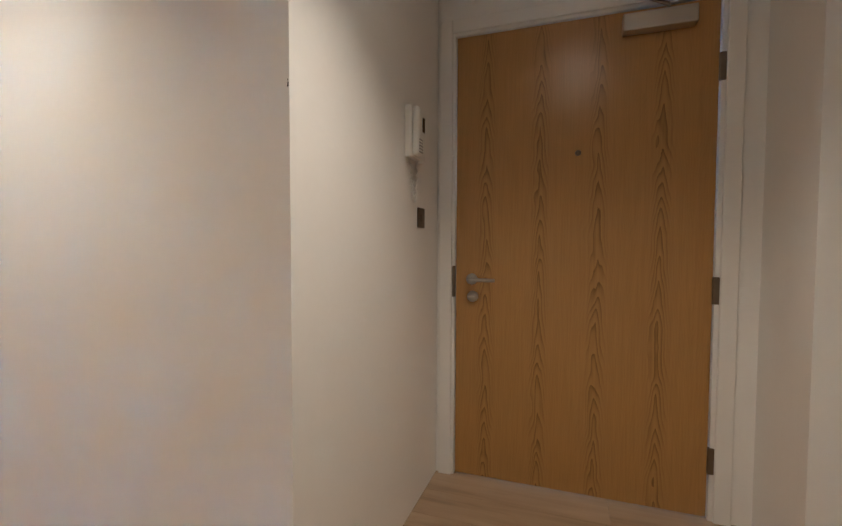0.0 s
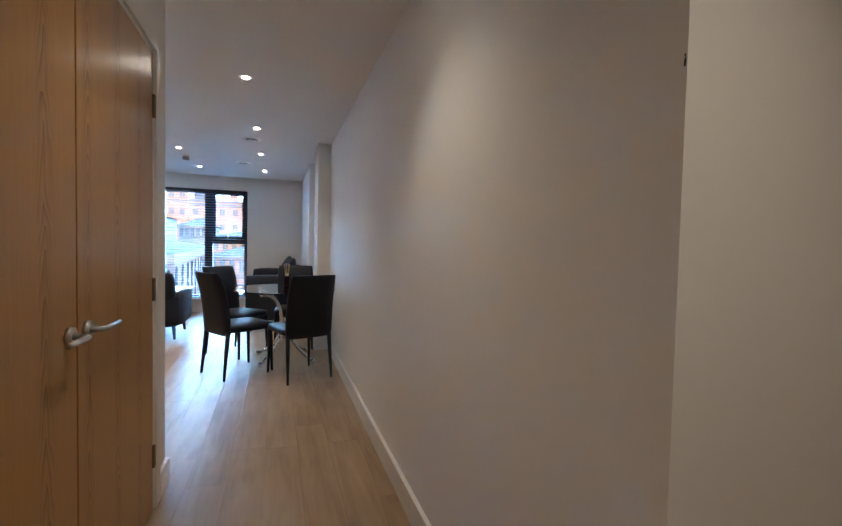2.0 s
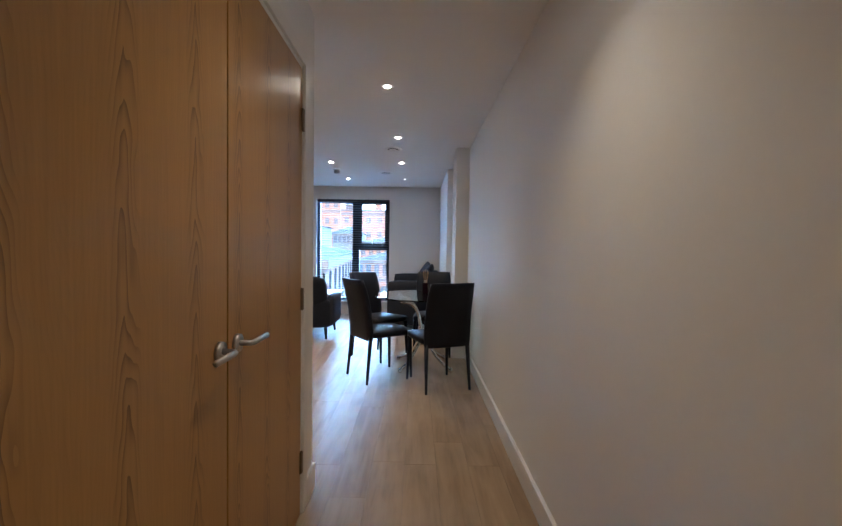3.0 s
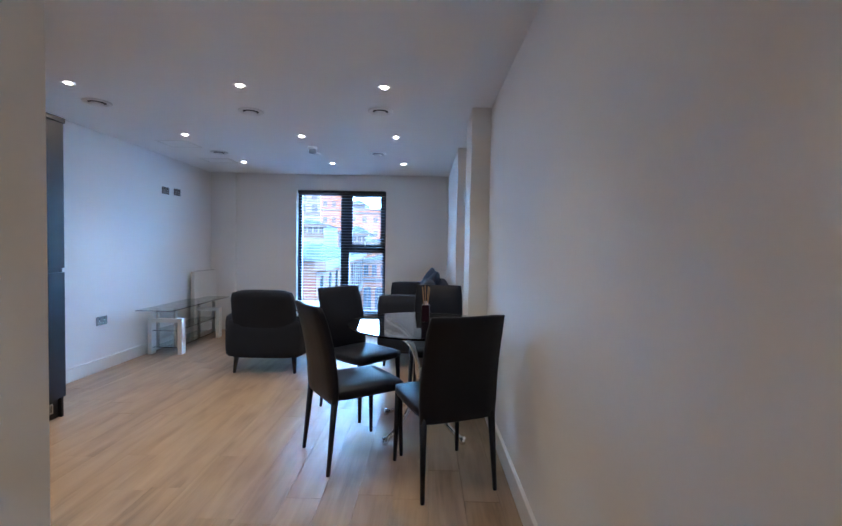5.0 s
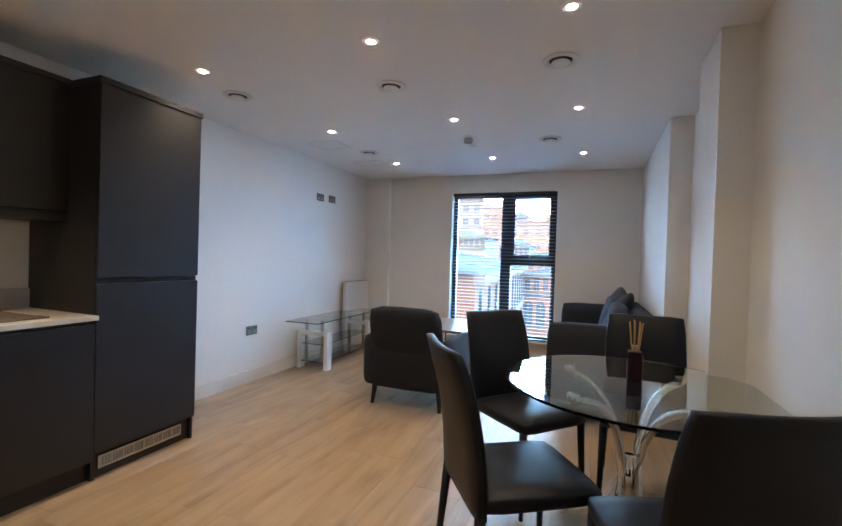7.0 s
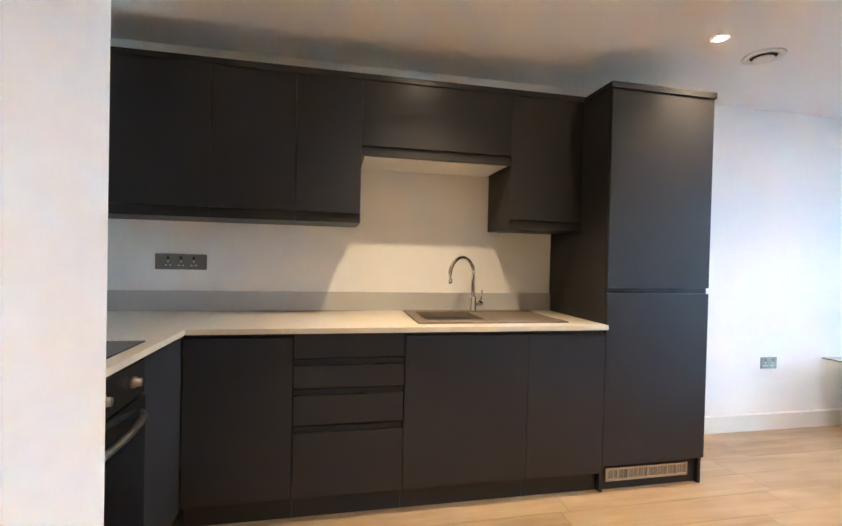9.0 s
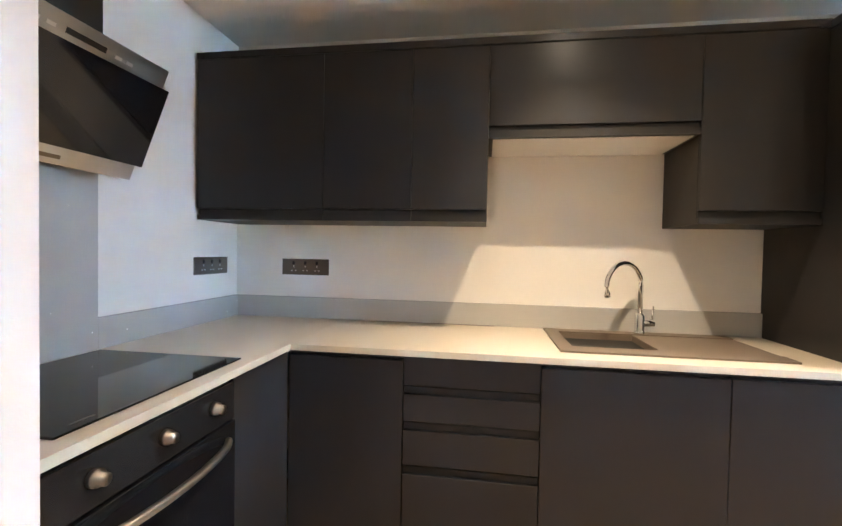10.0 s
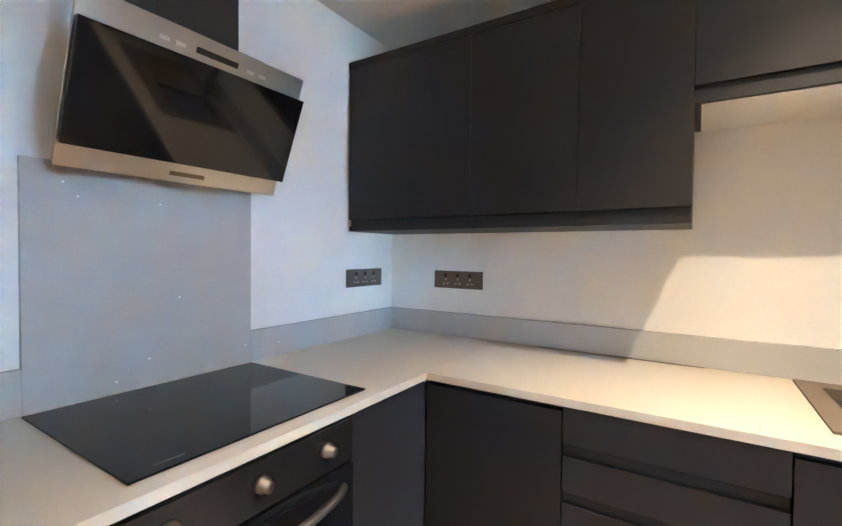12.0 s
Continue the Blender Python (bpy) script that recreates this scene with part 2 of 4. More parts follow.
M_KNOB = mat("dull_knob_steel", (0.26, 0.23, 0.20), 0.38, 1.0, grain=0.05)
# Shade inside the valve's ring, put into the disc's colour.
M_THROAT = mat("valve_throat_shadow", (0.035, 0.035, 0.035), 0.7, grain=0.05)
M_MARK = mat("hob_print", (0.05, 0.05, 0.05), 0.3, grain=0.05)
M_DIFF = mat("dark_plum_glass", (0.03, 0.012, 0.022), 0.08, coat=0.5)
M_REED = mat("rattan_reed", (0.55, 0.36, 0.17), 0.7, grain=0.15, grain_scale=80)
M_LAMP = glow("lit_lamp_lens", (1.0, 0.82, 0.58), 40.0)
SKY_GLOW = 11.0
M_SKY = glow("overcast_sky", (0.36, 0.66, 1.0), SKY_GLOW)
M_CLAY = brick_material("red_brick", (0.27, 0.118, 0.066), (0.20, 0.16, 0.12))
M_CLAY2 = brick_material("orange_brick", (0.52, 0.25, 0.145), (0.42, 0.36, 0.3))
M_SLATE = mat("grey_roof_slate", (0.065, 0.075, 0.09), 0.9, spec=0.02, grain=0.25, grain_scale=1.5, stain=0.2, stain_scale=0.3)
M_STONE = mat("pale_stone_band", (0.22, 0.20, 0.175), 0.9, spec=0.1, grain=0.1, grain_scale=4, stain=0.1)
M_PALE = mat("pale_render_facade", (0.32, 0.33, 0.34), 0.9, spec=0.05, grain=0.08, grain_scale=2, stain=0.1, stain_scale=0.4)
M_TARMAC = mat("tarmac", (0.06, 0.06, 0.062), 0.9, grain=0.2, grain_scale=3, stain=0.2, stain_scale=0.2)
# Opaque panes, lightened grey-blue: the mirrored sky is in the colour.
M_DARKGL = mat("sky_tinted_window_glass", (0.13, 0.16, 0.19), 0.15, grain=0.1)


# ---- building helpers ----
def link_bm(name, bm, material, parent=None, smooth=False):
    bmesh.ops.recalc_face_normals(bm, faces=bm.faces)
    me = bpy.data.meshes.new(name)
    bm.to_mesh(me)
    bm.free()
    if smooth:
        for p in me.polygons:
            p.use_smooth = True
    me.materials.append(material)
    ob = new(name, me)
    if parent is not None:
        ob.parent = parent
    return ob


def part(name, bm, material, parent, label="", smooth=False):
    ob = link_bm(name, bm, material, parent, smooth)
    if label:
        ob["label"] = label
    return ob


def thing(name, x, y, z, label, category, group="", rz=0):
    ob = new(name)
    ob.empty_display_size = 0.1
    ob.matrix_basis = pose(x, y, z, 0, 0, rz)
    return tagged(ob, label, category, group)


def add_box(bm, x0, y0, z0, x1, y1, z1, bevel=0.0, seg=2):
    vs = [bm.verts.new((x, y, z)) for x in (x0, x1) for y in (y0, y1) for z in (z0, z1)]
    fs = [bm.faces.new([vs[i] for i in q]) for q in ((0, 1, 3, 2), (4, 6, 7, 5), (0, 4, 5, 1), (2, 3, 7, 6), (0, 2, 6, 4), (1, 5, 7, 3))]
    if bevel:
        es = list({e for f in fs for e in f.edges})
        bmesh.ops.bevel(bm, geom=es, offset=bevel, segments=seg, affect="EDGES", profile=0.5)
    return bm


def box(x0, y0, z0, x1, y1, z1, bevel=0.0, seg=2):
    return add_box(bmesh.new(), min(x0, x1), min(y0, y1), min(z0, z1), max(x0, x1), max(y0, y1), max(z0, z1), bevel, seg)


def add_tube(bm, pts, r, seg=10, flat=1.0):
    """A round bar along a line of points; r: one radius or one for each point."""
    pts = [Vector(p) for p in pts]
    rs = r if isinstance(r, (list, tuple)) else [r] * len(pts)
    rings = []
    up = Vector((0, 0, 1))
    for i, p in enumerate(pts):
        d = (pts[min(i + 1, len(pts) - 1)] - pts[max(i - 1, 0)]).normalized()
        a = d.cross(up)
        if a.length < 0.05:
            a = d.cross(Vector((1, 0, 0)))
        a.normalize()
        b = d.cross(a).normalized()
        rings.append([bm.verts.new(p + rs[i] * (math.cos(t) * a + flat * math.sin(t) * b)) for t in (2 * math.pi * k / seg for k in range(seg))])
    for u, v in zip(rings, rings[1:]):
        for k in range(seg):
            bm.faces.new((u[k], u[(k + 1) % seg], v[(k + 1) % seg], v[k]))
    bm.faces.new(rings[0][::-1])
    bm.faces.new(rings[-1])
    return bm


def tube(pts, r, seg=10):
    return add_tube(bmesh.new(), pts, r, seg)


def lathe(profile, seg=24, centre=(0, 0, 0)):
    """Turns (radius, height) pairs round the upright axis."""
    bm = bmesh.new()
    rings = []
    for r, h in profile:
        rings.append([bm.verts.new((centre[0] + max(r, 0.0004) * math.cos(2 * math.pi * k / seg), centre[1] + max(r, 0.0004) * math.sin(2 * math.pi * k / seg), centre[2] + h)) for k in range(seg)])
    for u, v in zip(rings, rings[1:]):
        for k in range(seg):
            bm.faces.new((u[k], u[(k + 1) % seg], v[(k + 1) % seg], v[k]))
    bm.faces.new(rings[0])
    bm.faces.new(rings[-1])
    return bm


def cushion(x0, y0, z0, x1, y1, z1, bevel, swell=0.0):
    """A padded block: rounded all round, its faces slightly swollen."""
    bm = box(x0, y0, z0, x1, y1, z1)
    bmesh.ops.subdivide_edges(bm, edges=bm.edges, cuts=5, use_grid_fill=True)
    c = Vector(((x0 + x1) / 2, (y0 + y1) / 2, (z0 + z1) / 2))
    h = Vector((abs(x1 - x0) / 2, abs(y1 - y0) / 2, abs(z1 - z0) / 2))
    for v in bm.verts:
        p = v.co - c
        inner = Vector([max(-(h[i] - bevel), min(h[i] - bevel, p[i])) for i in range(3)])
        d = p - inner
        if d.length > 1e-6:
            p = inner + d.normalized() * bevel
        q = [p[i] / h[i] for i in range(3)]
        for i in range(3):
            j, k = (i + 1) % 3, (i + 2) % 3
            p[i] += math.copysign(swell, p[i]) * abs(q[i]) ** 3 * max(0, 1 - q[j] ** 2) * max(0, 1 - q[k] ** 2)
        v.co = c + p
    return bm


def setting(name, bm, material, label, category):
    return tagged(link_bm(name, bm, material), label, category, kind="structure")


def boxes(*rows, bevel=0.0):
    bm = bmesh.new()
    for r in rows:
        add_box(bm, *r, bevel=bevel)
    return bm


# ---- the large structure ----
CEIL = 2.375
XW = -3.77      # face of the long kitchen and living wall
YH = 1.33       # face of the wall behind the hob
XC = -1.145      # face of the corridor's cupboard wall
YB = 2.185       # end of the cupboard block
YN = 8.05       # face of the window wall
XE = -0.038      # face of the long corridor wall
YJ = 0.277      # end of it, at the entrance recess
FX = 1.13       # face of the front door's wall
WX0, WX1, WZ0, WZ1 = -2.49, -1.13, 0.24, 2.14

floor = setting("floor", boxes((XW - 0.2, YH - 0.2, -0.15, 0.12, YN + 0.3, -0.004), (-1.98, -2.2, -0.15, 1.25, YH - 0.2, -0.004)), M_SCREED, "pale oak-effect plank floor running towards the window", "floor")
setting("ceiling", boxes((XW - 0.2, YH - 0.2, CEIL, 0.12, YN + 0.3, CEIL + 0.2), (-1.98, -2.2, CEIL, 1.25, YH - 0.2, CEIL + 0.2)), M_CEIL, "plain white painted ceiling with round downlights", "ceiling")
setting("wall_west", box(XW - 0.2, YH - 0.2, 0, XW, YN + 0.3, CEIL), M_WALL, "plain white painted wall beside the kitchen units", "wall")
setting("wall_hob", box(XW, YH - 0.2, 0, -1.98, YH, CEIL), M_WALL, "white painted kitchen wall behind the hob", "wall")
setting("wall_cupboard_side", box(-1.98, -2.1, 0, -1.88, YB, CEIL), M_WALL, "white painted wall beside the hob", "wall")
setting("wall_cupboard_end", box(-1.88, YB - 0.1, 0, XC, YB, CEIL), M_WALL, "white painted end of the cupboard block", "wall")
setting("wall_corridor_west", boxes((XC - 0.1, -2.1, 0, XC, 0.19, CEIL), (XC - 0.1, 0.19, 2.06, XC, 2.0, CEIL), (XC - 0.1, 2.0, 0, XC, YB - 0.1, CEIL)),
        M_WALL, "white painted corridor wall round the cupboard doors", "wall")
setting("wall_south", box(-1.98, -2.2, 0, 0.85, -2.1, CEIL), M_WALL, "plain white painted end wall of the corridor", "wall")
setting("wall_entry_east", box(0.73, -2.1, 0, 0.85, -1.045, CEIL), M_WALL, "white painted wall beside the entrance recess", "wall")
setting("wall_entry_return", box(0.85, -1.165, 0, 1.25, -1.045, CEIL), M_WALL, "white painted side of the entrance recess", "wall")
setting("wall_front_door", boxes((FX, -1.045, 0, FX + 0.12, -0.925, CEIL), (FX, -0.925, 2.145, FX + 0.12, 0.215, CEIL), (FX, 0.215, 0, FX + 0.12, YJ, CEIL)),
        M_WALL, "white painted wall round the entrance door", "wall")
setting("wall_entry_north", box(0.12, YJ, 0, 1.25, 0.416, CEIL), M_WALL, "white painted side of the entrance recess with the intercom", "wall")
setting("wall_east", box(XE, YJ, 0, 0.12, 6.2, CEIL), M_WALL, "long plain white painted corridor wall", "wall")
setting("column_east", box(-0.185, 4.865, 0, XE, 5.28, CEIL), M_WALL, "white painted boxed column on the dining wall", "column")
setting("wall_east_far", box(-0.19, 6.2, 0, 0.12, YN, CEIL), M_WALL, "white painted wall behind the sofa", "wall")
setting("column_corner", box(XW, YN - 0.06, 0, -3.40, YN, CEIL), M_WALL, "white painted boxed column in the corner", "column")
setting("wall_north", boxes((XW, YN, 0, WX0, YN + 0.3, CEIL), (WX1, YN, 0, 0.12, YN + 0.3, CEIL), (WX0, YN, 0, WX1, YN + 0.3, WZ0), (WX0, YN, WZ1, WX1, YN + 0.3, CEIL)),
        M_WALL, "white painted wall round the tall window", "wall")


def skirting(name, x0, y0, x1, y1, along):
    bm = box(x0, y0, 0, x1, y1, 0.125)
    top = [v for v in bm.verts if v.co.z > 0.1]
    for v in top:
        if along == "y+" and v.co.x > (x0 + x1) / 2 or along == "y-" and v.co.x < (x0 + x1) / 2:
            v.co.z -= 0.006
    return setting(name, bm, M_TRIM, "white painted skirting board along the wall", "skirting")


skirting("baseboard_west", XW, 4.62, XW + 0.016, YN - 0.06, "y+")
skirting("baseboard_east", XE - 0.016, YJ, XE, 4.865, "y-")
skirting("baseboard_column", -0.201, 4.849, -0.185, 5.28, "y-")
skirting("baseboard_column_front", -0.185, 4.849, XE - 0.016, 4.865, "")
skirting("baseboard_between", XE - 0.016, 5.28, XE, 6.2, "y-")
skirting("baseboard_far_step", -0.19, 6.184, XE - 0.016, 6.2, "")
skirting("baseboard_east_far", -0.206, 6.184, -0.19, YN, "y-")
skirting("baseboard_north", WX1, YN - 0.016, -0.206, YN, "")
skirting("baseboard_north_left", -3.40, YN - 0.016, WX0, YN, "")
skirting("baseboard_block", -1.98, YB, XC + 0.016, YB + 0.016, "")
skirting("baseboard_block_side", XC, 2.032, XC + 0.016, YB, "")


# ---- window ----
def window():
    w = tagged(new("window_1"), "tall dark grey framed window with one opening light", "window", kind="structure")
    y0, y1 = YN + 0.10, YN + 0.17
    fw = 0.055
    mx0, mx1 = -1.83, -1.70
    tz0, tz1 = 1.20, 1.29
    part("window_frame", boxes((WX0, y0, WZ0, WX0 + fw, y1, WZ1), (WX1 - fw, y0, WZ0, WX1, y1, WZ1), (WX0 + fw, y0, WZ1 - fw, WX1 - fw, y1, WZ1),
                               (WX0 + fw, y0, WZ0, WX1 - fw, y1, WZ0 + fw)), M_FRAME, w)
    part("mullion", box(mx0, y0 - 0.004, WZ0 + fw, mx1, y1, WZ1 - fw, 0.004), M_FRAME, w)
    part("transom", box(mx1, y0, tz0, WX1 - fw, y1, tz1, 0.004), M_FRAME, w)
    sash = part("opening_sash", boxes((mx1, y0 - 0.012, tz1, mx1 + 0.05, y0, WZ1 - fw), (WX1 - fw - 0.035, y0 - 0.012, tz1, WX1 - fw, y0, WZ1 - fw),
                                      (mx1 + 0.05, y0 - 0.012, tz1, WX1 - fw - 0.035, y0, tz1 + 0.045), (mx1 + 0.05, y0 - 0.012, WZ1 - fw - 0.035, WX1 - fw - 0.035, y0, WZ1 - fw)), M_FRAME, w)
    part("handle", tube([(-1.45, y0 - 0.015, tz1 + 0.02), (-1.45, y0 - 0.05, tz1 + 0.03), (-1.45, y0 - 0.05, tz1 + 0.15)], 0.009, 8), M_STEEL, sash, "brushed steel window handle", True)
    for x0, x1, z0, z1 in ((WX0 + fw, mx0, WZ0 + fw, WZ1 - fw), (mx1, WX1 - fw, WZ0 + fw, tz0), (mx1, WX1 - fw, tz1, WZ1 - fw)):
        p = part("pane", box(x0, y0 + 0.03, z0, x1, y0 + 0.036, z1), M_PANE, w)
        p.visible_shadow = False
    part("window_sill", box(WX0 - 0.03, YN - 0.035, WZ0 - 0.025, WX1 + 0.03, y0, WZ0 - 0.002, 0.004), M_TRIM, w, "white painted window board")
    return w


window()


def venetian_blind():
    b = thing("venetian_blind", (WX0 + WX1) / 2, YN + 0.045, WZ1, "grey slatted venetian blind lowered over the window, slats open", "blind")
    hw = (WX1 - WX0) / 2 - 0.012
    part("head_rail", box(-hw, -0.03, -0.045, hw, 0.03, -0.003, 0.003), M_FRAME, b, "dark grey head rail")
    n = 41
    bm = bmesh.new()
    prof = [(-0.024, -0.003), (-0.012, 0.001), (0, 0.002), (0.012, 0.001), (0.024, -0.003)]
    tilt = radians(-6)
    prof = [(y * math.cos(tilt) - z * math.sin(tilt), y * math.sin(tilt) + z * math.cos(tilt)) for y, z in prof]
    rows = [[bm.verts.new((x, y, z + dz)) for y, z in prof] for x in (-hw, hw) for dz in (0, -0.0012)]
    for k in range(4):
        bm.faces.new((rows[0][k], rows[0][k + 1], rows[2][k + 1], rows[2][k]))
        bm.faces.new((rows[1][k], rows[3][k], rows[3][k + 1], rows[1][k + 1]))
    for a, c in ((0, 1), (2, 3)):
        for k in range(4):
            bm.faces.new((rows[a][k], rows[c][k], rows[c][k + 1], rows[a][k + 1]))
    for k in (0, 4):
        bm.faces.new((rows[0][k], rows[2][k], rows[3][k], rows[1][k]))
    first = part("slat", bm, M_SLAT, b)
    pitch = (WZ1 - WZ0 - 0.10) / n
    first.location.z = -0.07
    for i in range(1, n):
        s = first.copy()
        scene.collection.objects.link(s)
        s.location.z = -0.07 - i * pitch
    part("bottom_rail", box(-hw, -0.025, -(WZ1 - WZ0) + 0.012, hw, 0.025, -(WZ1 - WZ0) + 0.03, 0.004), M_SLAT, b)
    for x in (-0.55, 0.0, 0.22, 0.55):
        part("ladder_cord", tube([(x, -0.024, -0.04), (x, -0.024, -(WZ1 - WZ0) + 0.03)], 0.0012, 6), M_GREYP, b)
    return b


venetian_blind()


# ---- doors ----
def lever(parent, x, y, z, out, way, stand=0.055, rose=True):
    """A round-bar lever on its rose. out: which way the wall faces (x), way: which way the lever points (y)."""
    if rose:
        part("rose", tube([(x, y, z), (x + out * 0.012, y, z)], [0.027, 0.026], 20), M_STEEL, parent, "round steel rose", True)
    h = part("handle", tube([(x + out * 0.01, y, z), (x + out * stand, y, z), (x + out * (stand + 0.006), y + way * 0.012, z), (x + out * (stand + 0.006), y + way * 0.118, z)], 0.0085, 12),
             M_STEEL, parent, "brushed steel lever handle", True)
    return h


def front_door():
    d = tagged(new("door_1"), "oak veneered entrance door, closed, with steel lever and overhead closer", "door", kind="structure")
    y0, y1, top = -0.889, 0.184, 2.115
    part("leaf", box(FX + 0.012, y0, 0.006, FX + 0.056, y1, top, 0.002), M_OAK, d)
    part("door_lining", boxes((FX - 0.002, y1 + 0.004, 0, FX + 0.12, 0.215, 2.145), (FX - 0.002, -0.925, 0, FX + 0.12, y0 - 0.004, 2.145),
                              (FX - 0.002, y0 - 0.004, top + 0.004, FX + 0.12, y1 + 0.004, 2.145)), M_TRIM, d, "white painted door lining")
    aw = 0.062
    part("architrave", boxes((FX - 0.018, 0.200, 0, FX - 0.003, 0.200 + aw, 2.13 + aw), (FX - 0.018, -0.908 - aw, 0, FX - 0.003, -0.908, 2.13 + aw),
                             (FX - 0.018, -0.908, 2.13, FX - 0.003, 0.200, 2.13 + aw), bevel=0.004), M_TRIM, d, "white painted architrave")
    x = FX + 0.012
    lever(d, x, 0.105, 0.968, -1, -1)
    part("lock_rose", tube([(x, 0.100, 0.884), (x - 0.012, 0.100, 0.884)], [0.027, 0.026], 20), M_STEEL, d, "round steel lock rose", True)
    part("thumb_turn", box(x - 0.03, 0.084, 0.877, x - 0.012, 0.116, 0.891, 0.003), M_STEEL, d, "steel thumb turn")
    part("door_viewer", tube([(x, -0.366, 1.538), (x - 0.006, -0.366, 1.538)], [0.013, 0.011], 16), M_BRONZE, d, "small round door viewer", True)
    for z in (0.25, 0.95, 1.84):
        part("hinge", boxes((FX - 0.006, y0 - 0.022, z - 0.055, FX + 0.010, y0 + 0.004, z + 0.055), bevel=0.003), M_BRONZE, d, "dull bronze hinge")
    part("strike_plate", box(FX - 0.004, y1 + 0.002, 0.88, FX + 0.011, y1 + 0.016, 1.03), M_BRONZE, d, "dull steel lock keep")
    closer = part("door_closer", box(x - 0.06, -0.80, 2.01, x - 0.001, -0.53, 2.08, 0.006), M_STEEL, d, "silver overhead door closer body")
    part("closer_arm", tube([(x - 0.03, -0.70, 2.085), (x - 0.03, -0.70, 2.105), (x - 0.14, -0.56, 2.112), (x - 0.02, -0.66, 2.165)], 0.008, 8), M_BRONZE, d, "steel closer arm", True)
    part("arm_bracket", box(FX - 0.034, -0.72, 2.145, FX - 0.019, -0.60, 2.175, 0.003), M_BRONZE, d)
    return d


front_door()


def cupboard_doors():
    d = tagged(new("door_2"), "pair of oak veneered cupboard doors, closed, with steel levers", "door", kind="structure")
    x = XC + 0.004
    ym, y0, y1, top = 1.19, 0.235, 1.948, 2.025
    for a, c in ((y0, ym - 0.004), (ym + 0.004, y1)):
        part("leaf", box(x - 0.044, a, 0.006, x, c, top, 0.002), M_OAK, d)
    part("rebate_strip", box(x - 0.05, ym - 0.02, 0.006, x - 0.0445, ym + 0.02, top), M_DARKLEG, d)
    part("door_lining", boxes((XC - 0.1, 0.19, 0, XC + 0.002, y0 - 0.003, 2.06), (XC - 0.1, y1 + 0.003, 0, XC + 0.002, 2.0, 2.06), (XC - 0.1, y0 - 0.003, top + 0.003, XC + 0.002, y1 + 0.003, 2.06)),
         M_TRIM, d, "white painted door lining")
    aw = 0.062
    part("architrave", boxes((XC, 1.968, 0, XC + 0.016, 1.968 + aw, 2.045 + aw), (XC, 0.205 - aw, 0, XC + 0.016, 0.205, 2.045 + aw), (XC, 0.205, 2.045, XC + 0.016, 1.968, 2.045 + aw), bevel=0.004),
         M_TRIM, d, "white painted architrave")
    for yy, way in ((ym - 0.055, -1), (ym + 0.055, 1)):
        lever(d, x, yy, 0.955, 1, way, 0.042)
    for yy in (y0, y1):
        for z in (0.25, 1.0, 1.80):
            part("hinge", box(x - 0.006, yy - 0.012, z - 0.05, x + 0.010, yy + 0.012, z + 0.05, 0.003), M_BRONZE, d, "dull bronze hinge")
    return d


cupboard_doors()


# ---- entrance: intercom, switch ----
def intercom():
    t = thing("intercom", 0.772, YJ, 1.577, "white video entry handset with a small dark screen on the wall", "intercom")
    part("body", box(-0.085, -0.03, -0.10, 0.085, 0, 0.10, 0.006), M_WHITEP, t)
    h = part("handset", box(-0.08, -0.058, -0.095, -0.025, -0.031, 0.095, 0.012, 3), M_WHITEP, t, "white plastic handset")
    for k in range(5):
        part("grille_slot", box(-0.072, -0.0595, -0.085 + k * 0.012, -0.034, -0.0575, -0.080 + k * 0.012), M_GREYP, h)
    part("screen", box(0.0, -0.0325, 0.022, 0.07, -0.0295, 0.082), M_BLKGLASS, t, "small dark screen")
    pts = []
    for k in range(60):
        u = k / 59
        pts.append((-0.055 + 0.075 * math.sin(math.pi * u * 0.5) + 0.006 * math.cos(k * 1.9), -0.014 + 0.006 * math.sin(k * 1.9), -0.10 - 0.17 * math.sin(math.pi * u) ** 0.8 * (1 if u < 0.5 else 0.98)))
    part("coiled_cord", tube(pts, 0.0024, 6), M_WHITEP, t, "white coiled cord", True)
    return t


intercom()


def switch(name, x, y, z, label):
    t = thing(name, x, y, z, label, "switch")
    part("plate", box(-0.043, -0.006, -0.043, 0.043, 0, 0.043, 0.003), M_SOCKET, t)
    part("rocker", box(-0.012, -0.010, -0.018, 0.012, -0.0065, 0.018, 0.002), M_SOCKET, t)
    return t


switch("light_switch", 0.878, YJ, 1.248, "brushed nickel fused switch below the intercom")
pin = thing("wall_hook", XE, YJ + 0.004, 1.505, "tiny dark hook on the wall's corner", "hook")
part("pin", tube([(0, 0, -0.009), (-0.0015, -0.0015, 0), (0, 0, 0.009)], 0.0016, 6), M_BLACKP, pin)


